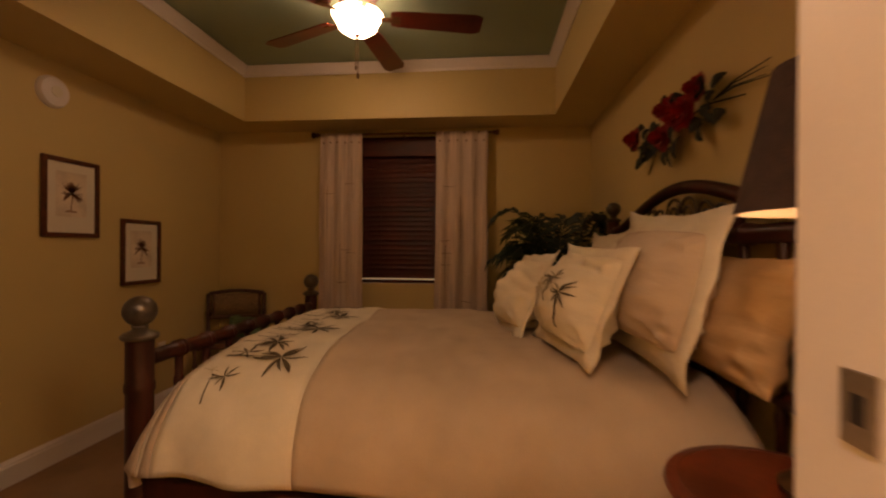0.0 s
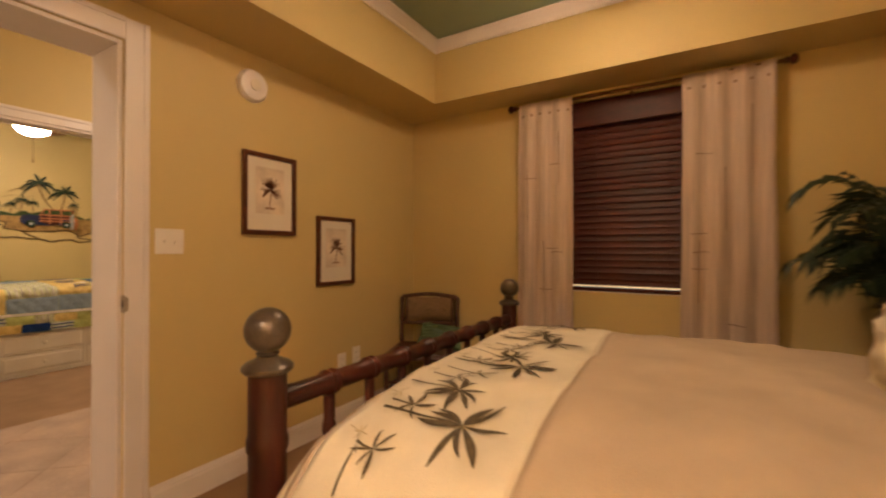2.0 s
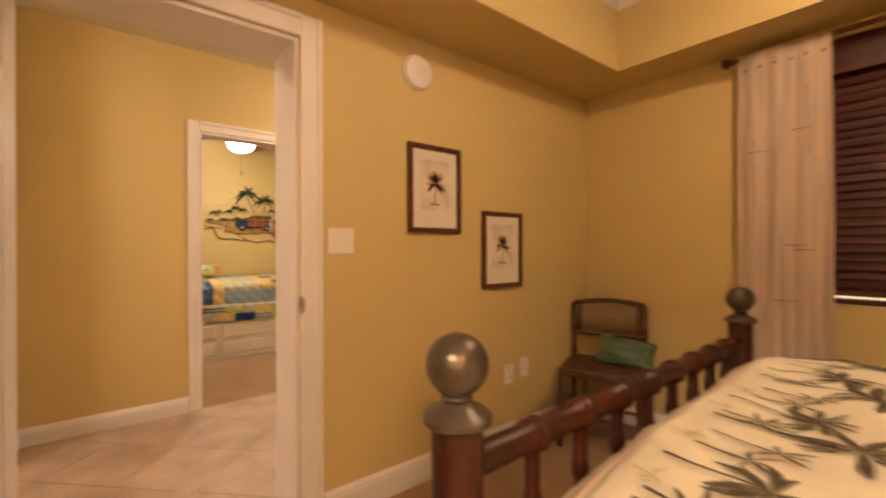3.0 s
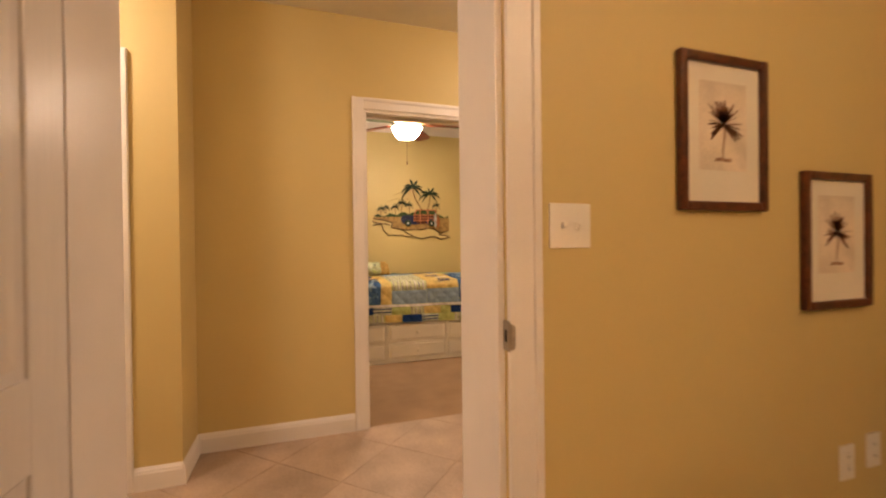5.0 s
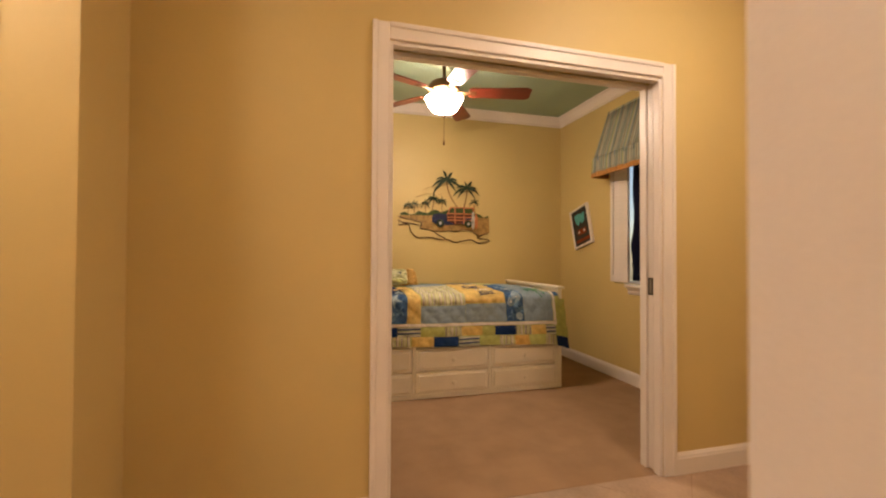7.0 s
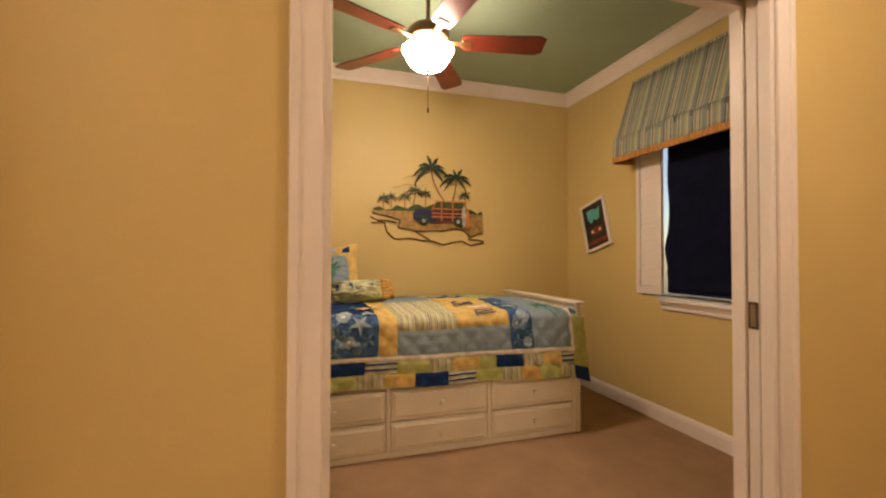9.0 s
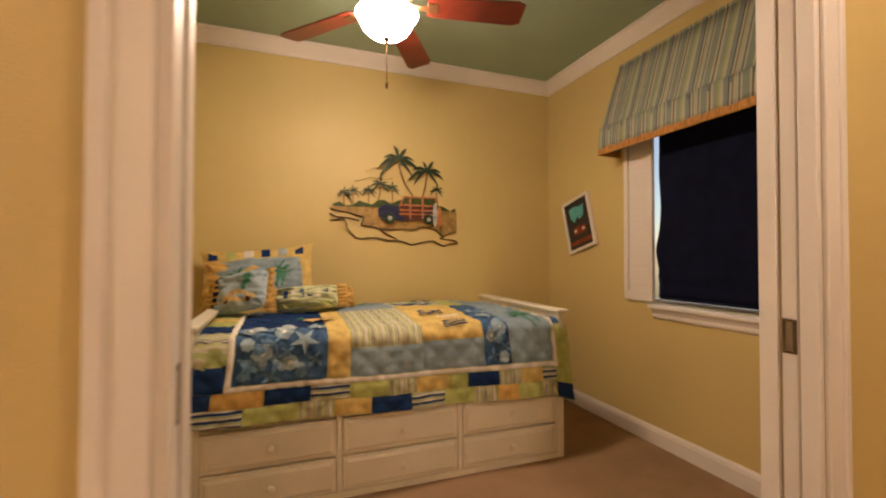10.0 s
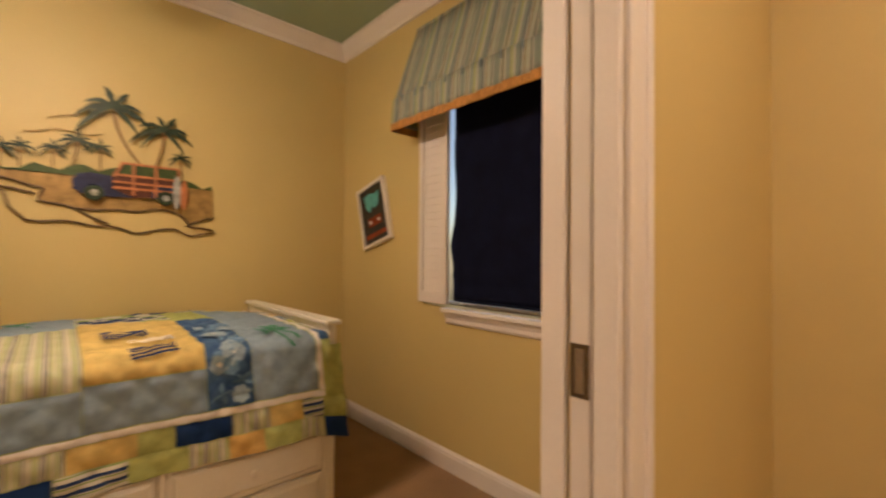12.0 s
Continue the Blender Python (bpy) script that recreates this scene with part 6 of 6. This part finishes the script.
for y, z, r, tr, ln in ((0.03, 0.445, 0.145, 0.32, 0.15), (0.255, 0.365, 0.13, 0.24, -0.05), (-0.38, 0.17, 0.055, 0.09, 0), (-0.315, 0.185, 0.052, 0.10, 0), (-0.20, 0.195, 0.052, 0.10, 0), (-0.11, 0.245, 0.075, 0.13, -0.02), (-0.02, 0.225, 0.055, 0.12, 0), (0.335, 0.225, 0.06, 0.12, 0.01)):
    mural_palm(y, z, r, tr, ln, 8 if r > 0.08 else 7)
wires = [[(-0.483, 0.02), (-0.43, -0.006), (-0.36, -0.02), (-0.23, -0.03)], [(-0.476, -0.03), (-0.42, -0.025), (-0.367, -0.035), (-0.347, -0.11), (-0.29, -0.16), (-0.1, -0.165), (0.02, -0.18), (0.13, -0.205), (0.24, -0.19), (0.32, -0.175), (0.40, -0.215), (0.47, -0.205), (0.54, -0.18)],
         [(-0.43, -0.006), (-0.367, -0.035)], [(-0.11, -0.095), (-0.03, -0.14), (0.04, -0.18)], [(0.37, -0.15), (0.43, -0.17), (0.54, -0.18)], bot[::-1],
         [(-0.30, 0.26), (-0.2, 0.29), (-0.1, 0.28), (0.02, 0.31)], [(-0.22, 0.34), (-0.12, 0.37), (-0.05, 0.36)]]
for k, w in enumerate(wires):
    pts = []
    for (a, b), (c, d) in zip(w, w[1:]):
        pts += [(0.012, a + (c - a) * q / 4, b + (d - b) * q / 4 + 0.006 * math.sin((a + (c - a) * q / 4) * 31)) for q in range(4)]
    bm = bmesh.new()
    tube(bm, pts, 0.006 if k < 6 else 0.0025, 6)
    part("shoreline_wire", bm, M_WIRE if k < 6 else M_SAND, mural, "bent metal wire outline", "all")
def arc(y, z, r, a0, a1, n=10):
    return [(y + r * math.cos(radians(a0 + (a1 - a0) * k / n)), z + r * math.sin(radians(a0 + (a1 - a0) * k / n))) for k in range(n + 1)]


sheet("wagon_hood", [(-0.125, 0.0), (-0.13, 0.05), (-0.105, 0.082), (-0.06, 0.092), (0.03, 0.085), (0.06, 0.07), (0.12, 0.03), (0.12, -0.02), (0.0, -0.025)], 0.030, M_BLUE, "dark blue wagon bonnet")
sheet("wagon_cab", [(0.03, 0.02), (0.03, 0.085), (0.065, 0.16), (0.325, 0.155), (0.33, 0.0), (0.12, -0.02)], 0.034, M_RED, "red-brown wagon cabin")
for nm, yy in (("front_fender", -0.045), ("rear_fender", 0.262)):
    sheet(nm, arc(yy, -0.005, 0.062, -15, 190), 0.038, M_BLUE, "rounded dark blue fender")
for y0, y1, z0, z1 in ((0.112, 0.124, -0.01, 0.155), (0.212, 0.224, -0.01, 0.155), (0.318, 0.33, 0.0, 0.155)):
    sheet("wood_strip", [(y0, z0), (y1, z0), (y1, z1), (y0, z1)], 0.041, M_WOODY, "orange wood strip")
sheet("wood_strip", [(0.028, 0.08), (0.04, 0.08), (0.074, 0.155), (0.062, 0.155)], 0.041, M_WOODY)
for z in (0.02, 0.05, 0.088, 0.152):
    sheet("wood_strip", [(0.03 if z < 0.1 else 0.06, z), (0.327, z), (0.325, z + 0.011), (0.035 if z < 0.1 else 0.064, z + 0.011)], 0.043, M_WOODY)
for y0, y1, s in ((0.055, 0.112, 0.022), (0.126, 0.21, 0), (0.226, 0.316, 0)):
    sheet("wagon_window", [(y0, 0.10), (y1, 0.10), (y1, 0.151), (y0 + s, 0.151)], 0.037, M_GREEN, "green-tinted wagon window")
for y in (-0.043, 0.264):
    bm = bmesh.new()
    lathe(bm, [(0, 0), (0.038, 0), (0.04, 0.006), (0.036, 0.012), (0, 0.012)], n=24, m=pose(0.040, y, -0.012, 0, 90, 0))
    wh = part("wheel", bm, M_DARK, mural, "black wheel", True)
    bm = bmesh.new()
    lathe(bm, [(0, 0), (0.017, 0), (0.014, 0.004), (0, 0.006)], n=18, m=pose(0.0525, y, -0.012, 0, 90, 0))
    part("hubcap", bm, M_LITE, wh, smooth=True)
for y, tall, m, lab in ((0.315, 0.19, M_LITE, "pale surfboard"), (0.352, 0.17, M_WOODY, "rust surfboard")):
    sheet("surfboard", [(y + 0.018 * math.sin(2 * math.pi * k / 16) , -0.07 + tall * (0.5 - 0.5 * math.cos(2 * math.pi * k / 16))) for k in range(16)], 0.056 if m is M_LITE else 0.05, m, lab)

# ---- child's room: tilted picture ----
t = thing("picture", "small white-framed beach picture hung crooked beside the window", "picture")
t.matrix_basis = pose(-5.968, YKN, 1.422, 0, -15, 0)
BLK = mat("black_print", (0.015, 0.013, 0.013), 0.5, vary=0.3, scale=12, bump=0)
TEAL, RST = cloth("teal_print", (0.12, 0.42, 0.42)), cloth("rust_print", (0.25, 0.06, 0.03))
w, h, f = 0.32, 0.42, 0.022
for nm, lo, hi in (("frame_side", (-w / 2, -0.03, -h / 2), (-w / 2 + f, -0.001, h / 2)), ("frame_side", (w / 2 - f, -0.03, -h / 2), (w / 2, -0.001, h / 2)), ("frame_rail", (-w / 2 + f, -0.0295, h / 2 - f), (w / 2 - f, -0.001, h / 2)), ("frame_rail", (-w / 2 + f, -0.0295, -h / 2), (w / 2 - f, -0.001, -h / 2 + f))):
    boxpart(nm, lo, hi, WHITE, t, 0.003)
boxpart("print", (-w / 2 + f, -0.018, -h / 2 + f), (w / 2 - f, -0.002, h / 2 - f), BLK, t, label="dark printed picture")
bm = bmesh.new()
f2 = [bm.verts.new((x, -0.0195, z)) for x, z in ((-0.09, 0.14), (-0.03, 0.15), (0.04, 0.13), (0.09, 0.14), (0.07, 0.05), (0.02, 0.03), (0.0, 0.06), (-0.04, 0.02), (-0.08, 0.06))]
bm.faces.new(f2)
bmesh.ops.triangulate(bm, faces=bm.faces)
part("sky_shape", bm, TEAL, t, "teal shape on the print")
boxpart("car_shape", (-0.07, -0.0205, -0.08), (0.08, -0.0185, -0.02), RST, t, 0.0, "rust-coloured shape on the print")
boxpart("sand_shape", (-0.12, -0.0200, -0.155), (0.12, -0.0185, -0.125), RST, t)
for x in (-0.045, 0.05):
    boxpart("light_shape", (x - 0.012, -0.0225, -0.06), (x + 0.012, -0.0206, -0.04), WHT, t)

# ---- child's room: window, shade, shutter, valance ----
win2 = window("window_2", -5.46, -4.32, 0.87, 2.2, YKN, "white window with daylight at the edge of a navy shade", 1)
boxpart("window_sill", (-5.275, YKN - 0.045, 0.842), (-4.29, YKN + 0.09, 0.868), WHITE, win2, 0.006)
run("sill_apron", ((-4.305, YKN, 0.782), (-5.26, YKN, 0.782)), [(0, 0), (0.010, 0), (0.018, 0.012), (0.018, 0.03), (0.026, 0.045), (0.030, 0.06), (0, 0.06)], WHITE, "white moulded apron under the window sill")
SHADEF = mat("navy_blackout_fabric", (0.006, 0.008, 0.025), 0.9, spec=0.1, vary=0.15, scale=8, fine=300, bump=0.1)
t = thing("roman_blind", "navy blackout roman shade, drawn down", "window blind", (0.04, YKN + 0.012, 0))
bm = bmesh.new()
nz, nx = 40, 24
g = [[bm.verts.new((-5.272 + (0.008 * math.sin(z * 5) - 0.02 * max(0, 1 - abs(z - 1.2) / 0.12)) * (1 - i / nx) + 0.872 * i / nx, 0.006 * math.sin(z * 14) + 0.004 * noise.noise(Vector((i * 0.4, z * 3, 1))) - (0.008 if 1.04 < z < 1.07 else 0), z)) for i in range(nx + 1)] for z in [0.912 + 1.288 * j / nz for j in range(nz + 1)]]
for a, b in zip(g, g[1:]):
    for i in range(nx):
        bm.faces.new((a[i], a[i + 1], b[i + 1], b[i]))
ob = part("fabric", bm, SHADEF, t, smooth="all")
mod = ob.modifiers.new("thickness", "SOLIDIFY")
mod.thickness = 0.004
boxpart("bottom_bar", (-5.258, -0.012, 0.903), (-4.40, 0.004, 0.916), SHADEF, t, 0.003)
boxpart("headrail", (-5.26, -0.012, 2.15), (-4.38, 0.03, 2.2), WHITE, t)

t = thing("window_shutter", "white louvred shutter panel folded beside the window", "shutter", (0.04, YKN, 0))
SX0, SX1, SZ0, SZ1 = -5.525, -5.29, 0.885, 2.30
for lo, hi, nm in (((SX0, SZ0), (SX0 + 0.035, SZ1), "stile"), ((SX1 - 0.035, SZ0), (SX1, SZ1), "stile"), ((SX0 + 0.035, SZ0), (SX1 - 0.035, SZ0 + 0.06), "rail"), ((SX0 + 0.035, SZ1 - 0.06), (SX1 - 0.035, SZ1), "rail")):
    boxpart(nm, (lo[0], -0.028, lo[1]), (hi[0], -0.002, hi[1]), WHITE, t, 0.003)
bm = bmesh.new()
box(bm, (SX0 + 0.036, -0.003, -0.024), (SX1 - 0.036, 0.003, 0.024), 0.002, 1)
louver = part("louver", bm, WHITE, t)
louver.matrix_basis = pose(0, -0.015, 0.968, -4)
for k in range(1, 31):
    z = 0.968 + 0.0405 * k
    if z > SZ1 - 0.08:
        continue
    o = new("louver", louver.data)
    o.parent = t
    o.matrix_basis = pose(0, -0.015, z, -4)
boxpart("backing", (SX0 + 0.03, -0.0035, SZ0 + 0.03), (SX1 - 0.03, -0.002, SZ1 - 0.03), WHITE, t)

VAL = stripes("aqua_striped_valance", "X", 0.21, [(0, (0.27, 0.32, 0.28)), (0.16, (0.50, 0.49, 0.38)), (0.21, (0.15, 0.12, 0.10)), (0.25, (0.50, 0.49, 0.38)), (0.31, (0.30, 0.35, 0.31)), (0.42, (0.42, 0.44, 0.20)), (0.48, (0.50, 0.49, 0.40)), (0.56, (0.26, 0.31, 0.29)), (0.68, (0.06, 0.07, 0.10)), (0.71, (0.50, 0.50, 0.42)), (0.76, (0.30, 0.22, 0.14)), (0.80, (0.46, 0.47, 0.38)), (0.92, (0.13, 0.13, 0.15)), (0.95, (0.48, 0.48, 0.40))])
FRINGE = mat("orange_fringe", (0.50, 0.24, 0.07), 0.9, vary=0.3, scale=160, fine=400, bump=0.6, stretch=(1, 1, 0.1))
t = thing("window_valance", "aqua striped fabric valance with an orange fringe", "valance", (0.045, YKN, 0))
VX0, VX1 = -5.535, -4.17
def valance_sheet(name, z0, z1, o0, o1, f0, f1, material, label, amp=0.004):
    """z and out at the bottom and the top; f: how far the ends flare."""
    bm = bmesh.new()
    nx = 70
    rows = []
    for q in range(5):
        u = q / 4
        z, o, f = z0 + (z1 - z0) * u, o0 + (o1 - o0) * u, f0 + (f1 - f0) * u
        pts = [(VX0 - f, -0.002), (VX0 - f, -o * 0.5)] + [(VX0 - f + (VX1 - VX0 + 2 * f) * i / nx, -o - amp * math.sin(i * 0.9) * (1 - u)) for i in range(nx + 1)] + [(VX1 + f, -o * 0.5), (VX1 + f, -0.002)]
        rows.append([bm.verts.new((x, y, z + 0.001 * math.sin(x * 26))) for x, y in pts])
    for a, b in zip(rows, rows[1:]):
        for i in range(len(a) - 1):
            bm.faces.new((a[i], a[i + 1], b[i + 1], b[i]))
    ob = part(name, bm, material, t, label, True)
    mod = ob.modifiers.new("thickness", "SOLIDIFY")
    mod.thickness = 0.005
valance_sheet("awning", 2.02, 2.45, 0.175, 0.045, 0.045, 0.0, VAL, "aqua striped awning panel")
valance_sheet("band", 1.885, 2.028, 0.190, 0.182, 0.052, 0.048, VAL, "aqua striped hanging band", 0.003)
valance_sheet("fringe", 1.845, 1.89, 0.192, 0.190, 0.052, 0.052, FRINGE, "orange brush fringe", 0.003)
boxpart("mounting_board", (VX0, -0.05, 2.445), (VX1, -0.001, 2.46), VAL, t)
for k in range(12):
    x = VX0 + 0.05 + k * 0.116
    boxpart("pleat_tab", (x, -0.1975, 1.99), (x + 0.004, -0.188, 2.03), DENIM, t, 0.001, "blue stitched pleat")

# ---- child's room: bin ----
ENAMEL = mat("white_enamel", (0.72, 0.69, 0.6), 0.3, vary=0.05, scale=6, bump=0.02)
RIM = mat("brown_enamel", (0.16, 0.11, 0.065), 0.35, vary=0.15, bump=0.02)
t = thing("bucket", "white enamel bucket with a brown rim on the carpet", "bucket", (-6.04, 0.905, 0))
bm = bmesh.new()
lathe(bm, [(0, 0), (0.105, 0), (0.11, 0.01), (0.15, 0.235), (0.158, 0.243), (0.156, 0.249), (0.146, 0.245), (0.106, 0.014), (0, 0.012)], n=36)
part("pail", bm, ENAMEL, t, "white enamel pail", True)
bm = bmesh.new()
lathe(bm, [(0.1575, 0.242), (0.161, 0.247), (0.157, 0.252), (0.153, 0.249)], n=36, cap=False)
part("rim", bm, RIM, t, "brown enamel rim", True)
bm = bmesh.new()
tube(bm, [(0.02, -0.145, 0.2), (0.03, -0.175, 0.19), (0.035, -0.18, 0.165), (0.02, -0.15, 0.15)], 0.007, 8)
part("ear", bm, ENAMEL, t, "enamel handle", "all")
